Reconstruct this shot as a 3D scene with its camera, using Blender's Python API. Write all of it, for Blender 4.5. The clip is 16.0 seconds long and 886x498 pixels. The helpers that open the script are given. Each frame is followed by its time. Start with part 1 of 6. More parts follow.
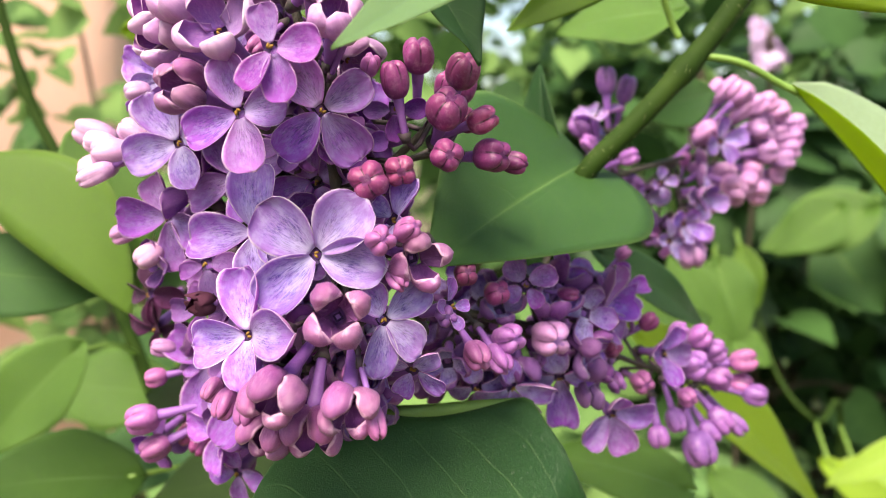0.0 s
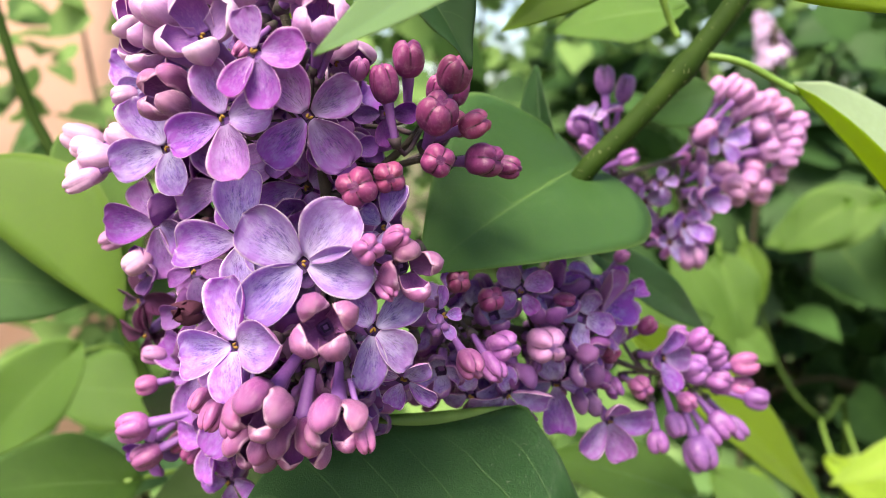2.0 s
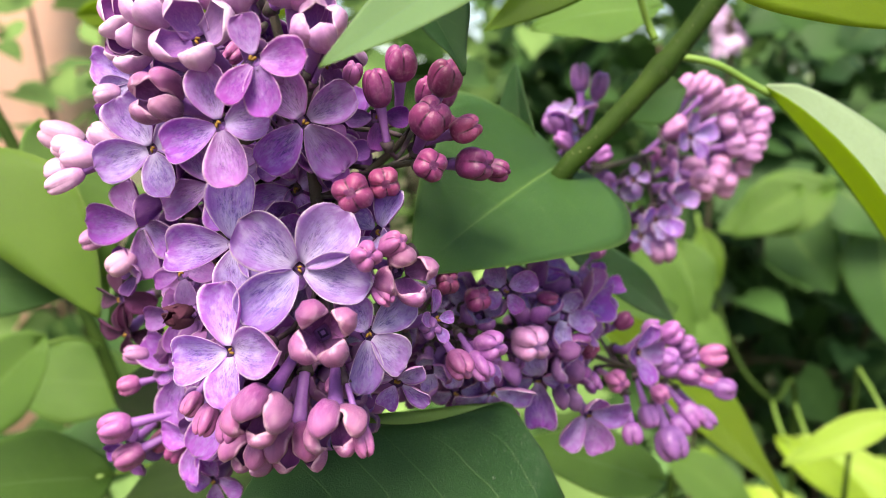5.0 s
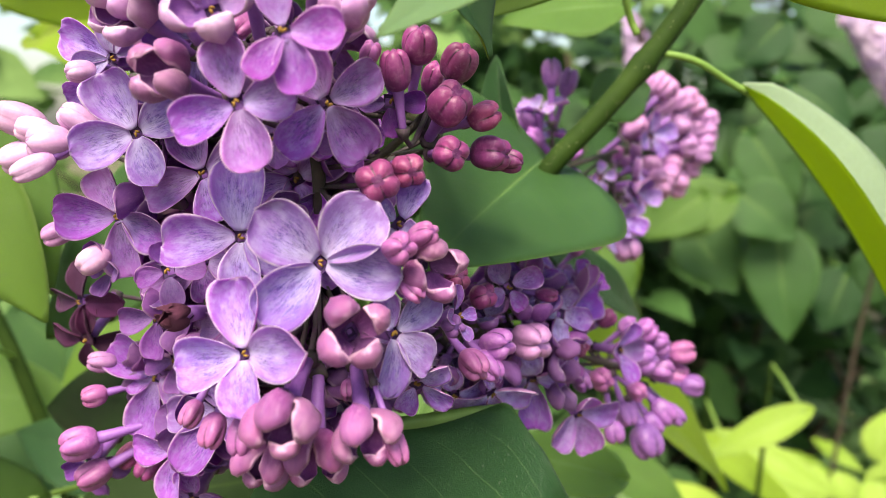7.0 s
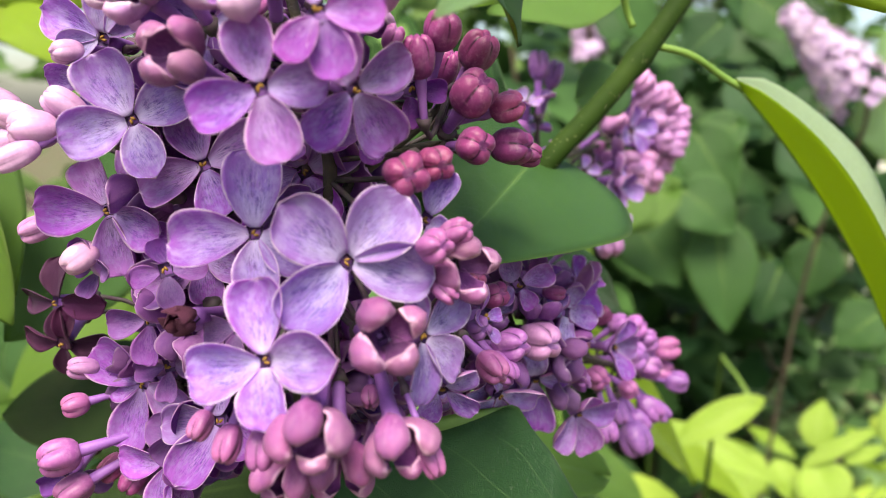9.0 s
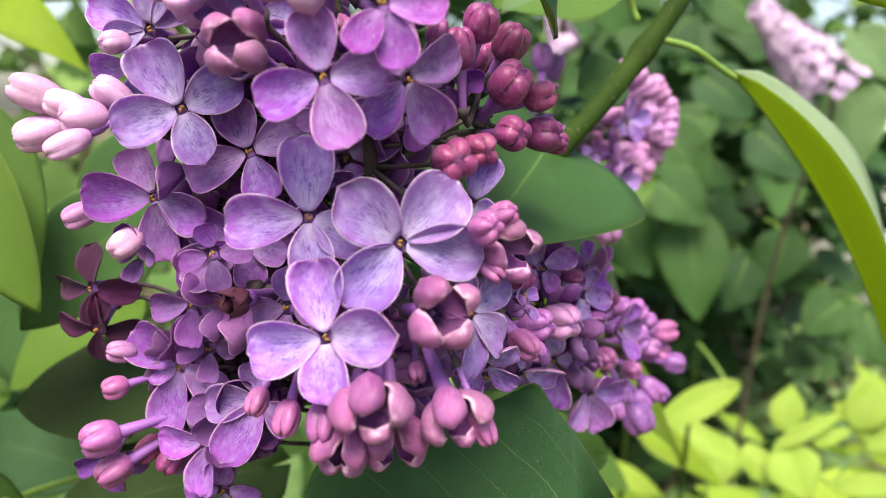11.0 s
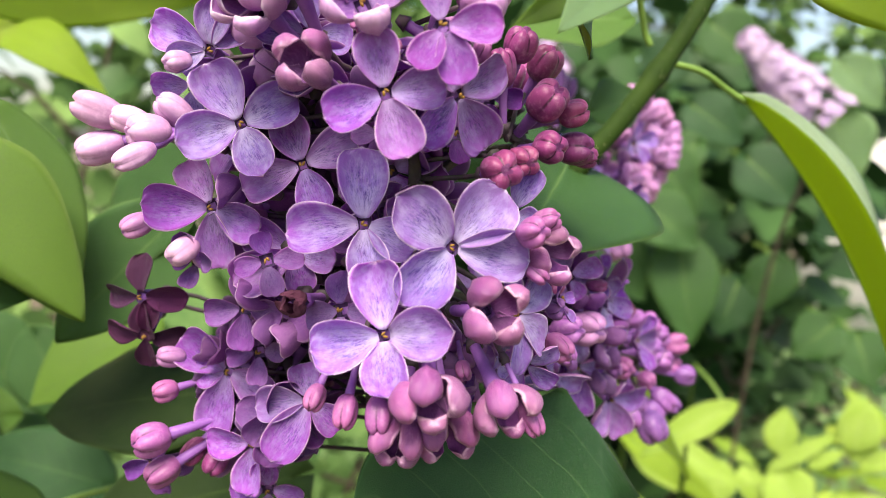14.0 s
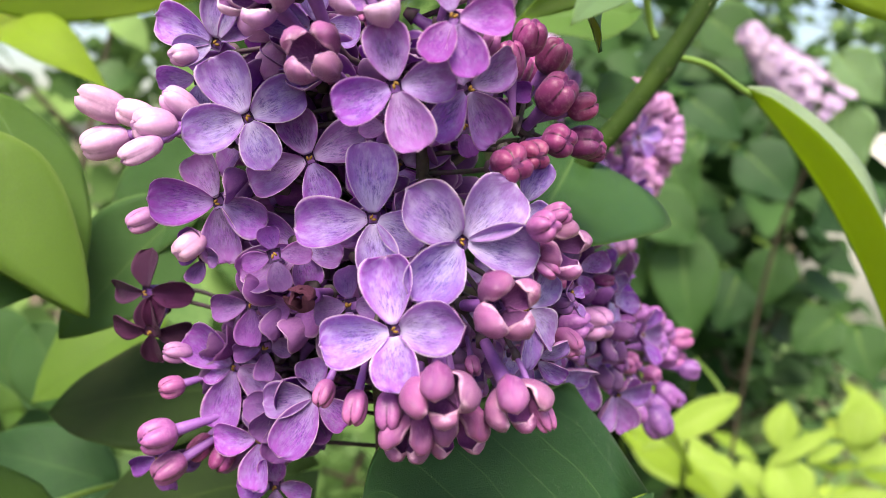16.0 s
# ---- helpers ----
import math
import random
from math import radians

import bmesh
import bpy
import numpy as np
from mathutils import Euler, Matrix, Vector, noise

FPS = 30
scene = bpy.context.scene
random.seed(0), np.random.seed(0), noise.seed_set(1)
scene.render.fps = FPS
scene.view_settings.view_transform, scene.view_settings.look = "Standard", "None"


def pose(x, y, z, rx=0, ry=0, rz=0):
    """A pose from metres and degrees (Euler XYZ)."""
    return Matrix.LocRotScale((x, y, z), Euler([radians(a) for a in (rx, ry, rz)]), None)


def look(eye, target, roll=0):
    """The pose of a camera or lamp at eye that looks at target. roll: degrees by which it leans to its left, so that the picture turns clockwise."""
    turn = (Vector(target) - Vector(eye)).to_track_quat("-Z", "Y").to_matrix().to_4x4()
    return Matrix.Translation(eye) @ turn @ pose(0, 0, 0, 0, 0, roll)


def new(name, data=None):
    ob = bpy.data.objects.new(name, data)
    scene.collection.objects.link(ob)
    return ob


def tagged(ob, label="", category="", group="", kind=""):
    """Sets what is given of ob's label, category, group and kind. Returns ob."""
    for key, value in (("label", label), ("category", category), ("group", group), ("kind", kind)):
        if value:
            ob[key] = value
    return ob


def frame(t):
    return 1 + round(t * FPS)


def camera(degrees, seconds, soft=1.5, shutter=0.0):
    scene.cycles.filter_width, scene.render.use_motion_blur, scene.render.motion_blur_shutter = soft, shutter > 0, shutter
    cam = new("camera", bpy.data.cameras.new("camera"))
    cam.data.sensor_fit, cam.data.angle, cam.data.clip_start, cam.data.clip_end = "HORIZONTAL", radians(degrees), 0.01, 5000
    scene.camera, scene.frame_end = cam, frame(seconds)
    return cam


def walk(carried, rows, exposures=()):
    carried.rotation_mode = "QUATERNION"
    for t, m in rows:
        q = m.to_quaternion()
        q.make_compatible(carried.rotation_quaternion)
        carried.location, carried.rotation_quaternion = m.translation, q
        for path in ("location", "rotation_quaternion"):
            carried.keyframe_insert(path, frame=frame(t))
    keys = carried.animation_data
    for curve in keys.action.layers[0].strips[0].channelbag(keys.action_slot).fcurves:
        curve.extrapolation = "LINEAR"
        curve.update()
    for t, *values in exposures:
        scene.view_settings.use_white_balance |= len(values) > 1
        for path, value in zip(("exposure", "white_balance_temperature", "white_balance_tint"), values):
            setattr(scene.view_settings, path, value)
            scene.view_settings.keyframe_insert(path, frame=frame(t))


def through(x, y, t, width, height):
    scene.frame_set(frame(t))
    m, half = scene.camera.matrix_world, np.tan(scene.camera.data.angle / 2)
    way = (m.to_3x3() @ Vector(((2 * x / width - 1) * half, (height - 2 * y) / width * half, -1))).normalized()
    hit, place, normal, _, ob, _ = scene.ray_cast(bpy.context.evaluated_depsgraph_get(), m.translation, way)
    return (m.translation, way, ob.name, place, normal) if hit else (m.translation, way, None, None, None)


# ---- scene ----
cam = camera(58.5, 16.0, 0.5)
cam.data.dof.use_dof = True
cam.data.dof.focus_distance = 0.142
cam.data.dof.aperture_fstop = 17.0
# seconds, eye, yaw, pitch, roll
ROWS = [
    (0, 0.00033, 0.00002, 1.30013, 0.060, -7.676, 0.072),
    (0.5, -0.00212, -0.00137, 1.30116, 0.066, -7.638, 0.163),
    (1, -0.00068, -0.00103, 1.30287, 0.290, -8.081, -0.122),
    (1.5, 0.00158, -0.00288, 1.30385, 0.372, -8.229, -0.120),
    (2, 0.00277, 0.00332, 1.30189, 0.396, -8.010, -0.171),
    (2.5, 0.00138, 0.00440, 1.30236, -0.745, -7.756, 0.288),
    (3, 0.00068, -0.01003, 1.30627, -1.085, -7.894, 0.305),
    (3.5, -0.00101, -0.00481, 1.30667, -1.701, -8.262, 0.357),
    (6, -0.01131, 0.00522, 1.30424, -5.273, -9.588, 0.540),
    (6.5, -0.02027, 0.00925, 1.30215, -8.128, -9.343, 1.352),
    (7, -0.02430, 0.01224, 1.30251, -10.115, -8.865, 1.323),
    (7.5, -0.02632, 0.01167, 1.30482, -11.657, -9.104, 1.082),
    (8, -0.02870, 0.01472, 1.30269, -13.052, -9.504, 0.974),
    (8.5, -0.03357, 0.01514, 1.30233, -14.118, -9.329, 1.574),
    (9, -0.03707, 0.02239, 1.30165, -14.772, -9.206, 2.055),
    (9.5, -0.04203, 0.02294, 1.30231, -16.021, -9.032, 2.681),
    (10, -0.04525, 0.02179, 1.30161, -16.140, -9.675, 2.163),
    (12.5, -0.05892, 0.01390, 1.29847, -18.517, -8.504, 2.470),
    (13, -0.06129, 0.01163, 1.29752, -18.185, -7.466, 2.389),
    (13.5, -0.06258, 0.01519, 1.29769, -18.145, -7.740, 2.132),
    (14, -0.06287, 0.01362, 1.29766, -18.050, -7.564, 2.143),
    (14.5, -0.06255, 0.01171, 1.29917, -18.081, -7.585, 2.079),
    (15, -0.06408, 0.01069, 1.29942, -18.054, -7.740, 2.082),
    (15.5, -0.06436, 0.01418, 1.29702, -18.209, -8.100, 1.930),
    (16, -0.06435, 0.01505, 1.29729, -18.170, -7.890, 2.026),
]
walk(cam, [(t, Matrix.Translation((x, y, z)) @ pose(0, 0, 0, 0, 0, yaw) @ pose(0, 0, 0, 90 + pitch) @ pose(0, 0, 0, 0, 0, roll))
           for t, x, y, z, yaw, pitch, roll in ROWS], [(0.0, 1.14, 7500, 9), (2.0, 1.15, 7500, 9), (3.0, 1.26, 7500, 9), (3.7, 1.14, 7500, 9),
                                                            (6.0, 1.07, 7450, 9), (7.0, 1.02, 7350, 9), (9.0, 0.94, 7250, 9), (12.5, 0.93, 7150, 11), (16.0, 0.91, 7150, 12)])

# ---- light ----
SUN_HIGH = radians(58)
world = bpy.data.worlds.new("sky")
scene.world = world
world.use_nodes = True
sky = world.node_tree.nodes.new("ShaderNodeTexSky")
sky.sky_type, sky.sun_disc, sky.sun_elevation, sky.sun_rotation = "NISHITA", False, SUN_HIGH, radians(-156)
sky.dust_density, sky.air_density = 2.5, 1.0
world.node_tree.links.new(sky.outputs[0], world.node_tree.nodes["Background"].inputs["Color"])
world.node_tree.nodes["Background"].inputs["Strength"].default_value = 0.15
sun = new("sun", bpy.data.lights.new("sun", "SUN"))
sun.data.energy, sun.data.angle, sun.data.color = 4.6, radians(32), (1.0, 0.95, 0.87)
sun.matrix_world = look((-1.65, -3.60, 6.35), (0, 0, 0))


# ---- materials ----
class Nodes:
    """A node material in short: n.add(type, inputs by name, settings) and n.link."""

    def __init__(self, name):
        self.mat = bpy.data.materials.new(name)
        self.mat.use_nodes = True
        self.tree = self.mat.node_tree
        self.bsdf = self.tree.nodes["Principled BSDF"]
        self.out = self.tree.nodes["Material Output"]

    def add(self, kind, **sets):
        node = self.tree.nodes.new("ShaderNode" + kind)
        for key, value in sets.items():
            setattr(node, key, value)
        return node

    def link(self, a, b):
        self.tree.links.new(a, b)

    def put(self, socket, value):
        if isinstance(value, bpy.types.NodeSocket):
            self.link(value, socket)
        else:
            socket.default_value = value

    def math(self, op, a, b=0.0, c=0.0, clamp=False):
        node = self.add("Math", operation=op, use_clamp=clamp)
        for n, v in enumerate((a, b, c)):
            self.put(node.inputs[n], v)
        return node.outputs[0]

    def mix(self, fac, a, b, blend="MIX"):
        node = self.add("MixRGB", blend_type=blend)
        for n, v in enumerate((fac, a, b)):
            self.put(node.inputs[n], (*v, 1) if isinstance(v, tuple) and len(v) == 3 else v)
        return node.outputs[0]

    def noise(self, vector, scale, detail=3.0, rough=0.55):
        node = self.add("TexNoise")
        self.put(node.inputs["Vector"], vector)
        self.put(node.inputs["Scale"], scale)
        self.put(node.inputs["Detail"], detail)
        self.put(node.inputs["Roughness"], rough)
        return node.outputs["Fac"]

    def ramp(self, value, low, high):
        node = self.add("MapRange", clamp=True)
        for n, v in enumerate((value, low, high, 0.0, 1.0)):
            self.put(node.inputs[n], v)
        return node.outputs[0]

    def uv(self):
        return self.add("TexCoord").outputs["UV"]

    def place(self):
        return self.add("TexCoord").outputs["Object"]

    def split(self, vector):
        node = self.add("SeparateXYZ")
        self.link(vector, node.inputs[0])
        return node.outputs

    def join(self, x, y, z):
        node = self.add("CombineXYZ")
        for n, v in enumerate((x, y, z)):
            self.put(node.inputs[n], v)
        return node.outputs[0]

    def chance(self):
        return self.add("ObjectInfo").outputs["Random"]

    def bump(self, height, strength, distance):
        node = self.add("Bump")
        self.put(node.inputs["Height"], height)
        node.inputs["Strength"].default_value = strength
        node.inputs["Distance"].default_value = distance
        self.link(node.outputs[0], self.bsdf.inputs["Normal"])
        return node.outputs[0]

    def finish(self, colour, rough=0.5, gloss=0.5, through=0.0, through_colour=None):
        self.put(self.bsdf.inputs["Base Color"], (*colour, 1) if isinstance(colour, tuple) else colour)
        self.put(self.bsdf.inputs["Roughness"], rough)
        self.put(self.bsdf.inputs["Specular IOR Level"], gloss)
        if through:
            glow, both = self.add("BsdfTranslucent"), self.add("MixShader")
            tint = through_colour if through_colour is not None else colour
            self.put(glow.inputs["Color"], (*tint, 1) if isinstance(tint, tuple) else tint)
            self.put(both.inputs[0], through)
            self.link(self.bsdf.outputs[0], both.inputs[1])
            self.link(glow.outputs[0], both.inputs[2])
            self.link(both.outputs[0], self.out.inputs["Surface"])
        return self.mat


def petal_material(name, heart, middle, edge, rim, streak, streaks, rough=0.5, gloss=0.28, through=0.45):
    """Petal face. u runs from claw to tip, v across from 0 to 1."""
    n = Nodes(name)
    uv = n.uv()
    u, v, _ = n.split(uv)
    across = n.math("ABSOLUTE", n.math("MULTIPLY_ADD", v, 2.0, -1.0))
    rnd = n.chance()
    shift = n.math("MULTIPLY", rnd, 37.0)
    coarse = n.noise(n.join(n.math("MULTIPLY_ADD", u, 3.0, shift), n.math("MULTIPLY", v, 3.0), shift), 1.0, 2.0)
    fine = n.noise(n.join(n.math("MULTIPLY_ADD", u, 8.0, shift), n.math("MULTIPLY", v, 30.0), shift), 1.0, 5.0, 0.75)
    speck = n.noise(n.join(n.math("MULTIPLY_ADD", u, 60.0, shift), n.math("MULTIPLY", v, 60.0), shift), 1.0, 2.0)
    far = n.math("MAXIMUM", n.math("POWER", u, 2.2), n.math("POWER", across, 2.0))
    far = n.math("ADD", far, n.math("MULTIPLY_ADD", coarse, 0.7, -0.35), clamp=True)
    col = n.mix(n.ramp(n.math("MULTIPLY_ADD", fine, 0.25, u), 0.12, 0.58), heart, middle)
    col = n.mix(far, col, edge)
    inner = n.math("MULTIPLY", n.math("SUBTRACT", 1.0, n.ramp(across, 0.4, 0.92)), n.math("SUBTRACT", 1.0, n.ramp(u, 0.55, 0.92)))
    lines = n.math("MULTIPLY", n.math("MULTIPLY", n.ramp(fine, 0.46, 0.585), inner), n.ramp(u, 0.06, 0.2))
    lines = n.math("MULTIPLY", lines, n.math("MULTIPLY_ADD", n.ramp(speck, 0.36, 0.60), 0.6, 0.4))
    lines = n.math("MULTIPLY", lines, n.math("MULTIPLY_ADD", n.ramp(coarse, 0.32, 0.56), 0.6, 0.4))
    col = n.mix(n.math("MULTIPLY", lines, streaks), col, streak)
    pale = n.noise(n.join(n.math("MULTIPLY_ADD", u, 9.0, shift), n.math("MULTIPLY", v, 16.0), n.math("ADD", shift, 5.0)), 1.0, 3.0, 0.65)
    col = n.mix(n.math("MULTIPLY", n.math("MULTIPLY", n.ramp(pale, 0.48, 0.74), inner), 0.26), col, rim)
    blotch = n.noise(n.join(n.math("MULTIPLY_ADD", u, 4.5, shift), n.math("MULTIPLY", v, 5.0), n.math("ADD", shift, 11.0)), 1.0, 4.0, 0.6)
    col = n.mix(n.math("MULTIPLY", n.ramp(blotch, 0.46, 0.68), 0.42), col, heart)
    col = n.mix(n.math("MULTIPLY", n.math("SUBTRACT", 1.0, n.ramp(blotch, 0.30, 0.47)), 0.30), col, edge)
    worn = n.math("MULTIPLY_ADD", pale, 0.05, -0.025)
    border = n.math("MAXIMUM", n.ramp(n.math("ADD", across, worn), 0.925, 0.985), n.ramp(n.math("ADD", u, worn), 0.955, 0.992))
    col = n.mix(n.math("MULTIPLY", border, n.math("MULTIPLY", n.ramp(blotch, 0.26, 0.54), 0.85)), col, rim)
    hue = n.add("HueSaturation")
    n.put(hue.inputs["Hue"], n.math("MULTIPLY_ADD", rnd, 0.03, 0.483))
    n.put(hue.inputs["Saturation"], n.math("MULTIPLY_ADD", n.math("FRACT", n.math("MULTIPLY", rnd, 7.3)), 0.25, 0.88))
    n.put(hue.inputs["Value"], n.math("MULTIPLY_ADD", n.math("FRACT", n.math("MULTIPLY", rnd, 13.7)), 0.3, 0.85))
    n.put(hue.inputs["Color"], col)
    col = hue.outputs[0]
    n.bump(n.math("ADD", fine, n.math("MULTIPLY", speck, 0.4)), 0.45, 0.0007)
    n.bsdf.inputs["Sheen Weight"].default_value = 0.06
    glow = n.add("HueSaturation")
    glow.inputs["Saturation"].default_value = 1.25
    glow.inputs["Value"].default_value = 1.12
    n.put(glow.inputs["Color"], col)
    return n.finish(col, rough, gloss, through, glow.outputs[0])


PETAL = petal_material("lilac petal face", (0.66, 0.57, 0.85), (0.43, 0.30, 0.74), (0.37, 0.145, 0.55), (0.90, 0.77, 0.90), (0.085, 0.04, 0.28), 1.0)
PETAL_BACK = petal_material("lilac petal underside", (0.42, 0.20, 0.50), (0.42, 0.18, 0.46), (0.50, 0.22, 0.48), (0.72, 0.44, 0.68), (0.28, 0.10, 0.34), 0.35)
PINK = petal_material("half open petal inside", (0.14, 0.03, 0.16), (0.20, 0.045, 0.22), (0.29, 0.08, 0.29), (0.50, 0.22, 0.46), (0.10, 0.02, 0.14), 0.5, 0.45, 0.4, 0.12)
PINK_BACK = petal_material("half open petal outside", (0.16, 0.038, 0.19), (0.22, 0.052, 0.185), (0.33, 0.11, 0.26), (0.66, 0.38, 0.56), (0.15, 0.025, 0.14), 0.6, 0.36, 0.5, 0.12)


BLUSH = petal_material("half open lilac petal inside", (0.28, 0.12, 0.40), (0.29, 0.10, 0.38), (0.40, 0.15, 0.43), (0.68, 0.42, 0.64), (0.14, 0.04, 0.23), 0.5, 0.45, 0.4, 0.18)
BLUSH_BACK = petal_material("half open lilac petal outside", (0.36, 0.12, 0.42), (0.50, 0.21, 0.51), (0.64, 0.36, 0.62), (0.86, 0.66, 0.82), (0.36, 0.12, 0.36), 0.3, 0.38, 0.5, 0.18)


# Inner florets: a deeper purple, with the shade between florets put into it.
SHADE_PETAL = petal_material("deeper purple petal face darkened for shade", (0.30, 0.16, 0.44), (0.22, 0.085, 0.35), (0.25, 0.07, 0.34), (0.44, 0.23, 0.46), (0.07, 0.02, 0.15), 0.8)
MAUVE_BACK = petal_material("mauve petal outside", (0.21, 0.075, 0.29), (0.25, 0.09, 0.32), (0.31, 0.12, 0.35), (0.50, 0.30, 0.50), (0.18, 0.06, 0.26), 0.4)
ROSE = petal_material("rose mauve petal face", (0.50, 0.33, 0.66), (0.34, 0.13, 0.48), (0.36, 0.105, 0.43), (0.80, 0.56, 0.76), (0.10, 0.03, 0.24), 0.7)
VIOLET = petal_material("violet petal face", (0.58, 0.41, 0.80), (0.42, 0.185, 0.66), (0.41, 0.115, 0.54), (0.80, 0.58, 0.78), (0.07, 0.025, 0.23), 1.0)
WINE = petal_material("dark wine petal", (0.05, 0.010, 0.045), (0.058, 0.012, 0.048), (0.07, 0.015, 0.052), (0.10, 0.028, 0.075), (0.035, 0.007, 0.035), 0.6, 0.6, 0.2, 0.15)


def bud_material(name, low, high, seam, cleft=1.0):
    """Bud skin: v runs up the bud, the seam mask sits in u."""
    n = Nodes(name)
    u, v, _ = n.split(n.uv())
    rnd = n.chance()
    at = n.place()
    spots = n.noise(at, 900.0, 3.0)
    lines = n.noise(n.join(n.math("MULTIPLY", u, 26.0), n.math("MULTIPLY", v, 3.0), n.math("MULTIPLY", rnd, 20.0)), 1.0, 3.0)
    col = n.mix(n.ramp(v, 0.0, 1.0), low, high)
    crack = n.math("ABSOLUTE", n.math("MULTIPLY_ADD", n.math("FRACT", n.math("MULTIPLY_ADD", u, 4.0, 0.5)), 2.0, -1.0))
    col = n.mix(n.math("MULTIPLY", n.ramp(lines, 0.45, 0.75), 0.35), col, seam)
    col = n.mix(n.math("MULTIPLY", n.math("SUBTRACT", 1.0, n.ramp(crack, 0.03, 0.16)), n.math("MULTIPLY", n.ramp(v, 0.3, 0.6), cleft)), col, tuple(0.35 * c for c in seam))
    col = n.mix(n.math("MULTIPLY", n.ramp(spots, 0.5, 0.8), 0.25), col, (0.75, 0.45, 0.62))
    patch = n.noise(at, 320.0, 4.0, 0.65)
    col = n.mix(n.math("MULTIPLY", n.ramp(patch, 0.50, 0.68), 0.4), col, tuple(min(0.85, 1.45 * c) for c in high))
    col = n.mix(n.math("MULTIPLY", n.math("SUBTRACT", 1.0, n.ramp(patch, 0.32, 0.48)), 0.40), col, low)
    hue = n.add("HueSaturation")
    n.put(hue.inputs["Hue"], n.math("MULTIPLY_ADD", rnd, 0.04, 0.48))
    n.put(hue.inputs["Value"], n.math("MULTIPLY_ADD", n.math("FRACT", n.math("MULTIPLY", rnd, 9.1)), 0.35, 0.82))
    n.put(hue.inputs["Color"], col)
    n.bump(n.math("ADD", lines, n.math("MULTIPLY", spots, 0.6)), 0.2, 0.0004)
    return n.finish(hue.outputs[0], 0.42, 0.4, 0.12)


BUD_RED = bud_material("crimson pink bud skin", (0.16, 0.03, 0.13), (0.27, 0.045, 0.155), (0.10, 0.014, 0.065))
BUD_PINK = bud_material("mauve pink bud skin", (0.26, 0.075, 0.26), (0.38, 0.11, 0.29), (0.28, 0.06, 0.24))
BUD_PALE = bud_material("pale pink bud skin", (0.44, 0.20, 0.43), (0.60, 0.37, 0.54), (0.50, 0.25, 0.46), 0.4)
BUD_MAUVE = bud_material("light mauve bud skin", (0.34, 0.15, 0.40), (0.52, 0.24, 0.46), (0.30, 0.10, 0.30))
BUD_VIOLET = bud_material("violet bud skin", (0.22, 0.08, 0.31), (0.32, 0.11, 0.36), (0.15, 0.04, 0.21))


def skin(name, colour, other, scale, rough=0.5, gloss=0.4, through=0.0, bump=0.2, depth=0.0004):
    n = Nodes(name)
    at = n.place()
    big, small = n.noise(at, scale, 3.0), n.noise(at, scale * 9.0, 3.0)
    col = n.mix(n.ramp(big, 0.3, 0.7), colour, other)
    col = n.mix(n.math("MULTIPLY", n.ramp(small, 0.4, 0.75), 0.35), col, tuple(min(1.0, 1.7 * c) for c in colour))
    n.bump(small, bump, depth)
    return n.finish(col, rough, gloss, through)


TUBE = skin("purple flower tube", (0.20, 0.07, 0.30), (0.29, 0.12, 0.40), 150.0, 0.5, 0.4, 0.1)
# Near-black colour stands in for the shade inside the flower tube.
THROAT = skin("flower throat coloured for shade", (0.03, 0.012, 0.05), (0.05, 0.02, 0.08), 400.0, 0.7, 0.2)
ANTHER = skin("yellow anther", (0.27, 0.15, 0.03), (0.09, 0.045, 0.02), 900.0, 0.7, 0.2)
CALYX = skin("dark green calyx", (0.04, 0.045, 0.03), (0.08, 0.03, 0.07), 500.0, 0.6, 0.3)
RACHIS = skin("speckled dark flower stalk", (0.035, 0.03, 0.03), (0.07, 0.06, 0.035), 260.0, 0.6, 0.4, 0.0, 0.6, 0.0006)
DRIED = skin("withered wine brown petal", (0.07, 0.015, 0.045), (0.17, 0.055, 0.09), 500.0, 0.75, 0.2, 0.1, 0.7, 0.0008)
STEM = skin("green lilac stem", (0.012, 0.028, 0.004), (0.024, 0.046, 0.007), 90.0, 0.7, 0.08, 0.0, 0.15, 0.0003)
PETIOLE = skin("pale green leaf stalk", (0.12, 0.22, 0.035), (0.16, 0.26, 0.05), 90.0, 0.45, 0.45, 0.1)
LENTICEL = skin("cream bark speck", (0.24, 0.24, 0.12), (0.3, 0.28, 0.15), 300.0)
BARK = skin("grey brown bark", (0.05, 0.038, 0.028), (0.09, 0.07, 0.05), 22.0, 0.9, 0.2, 0.0, 0.8, 0.004)


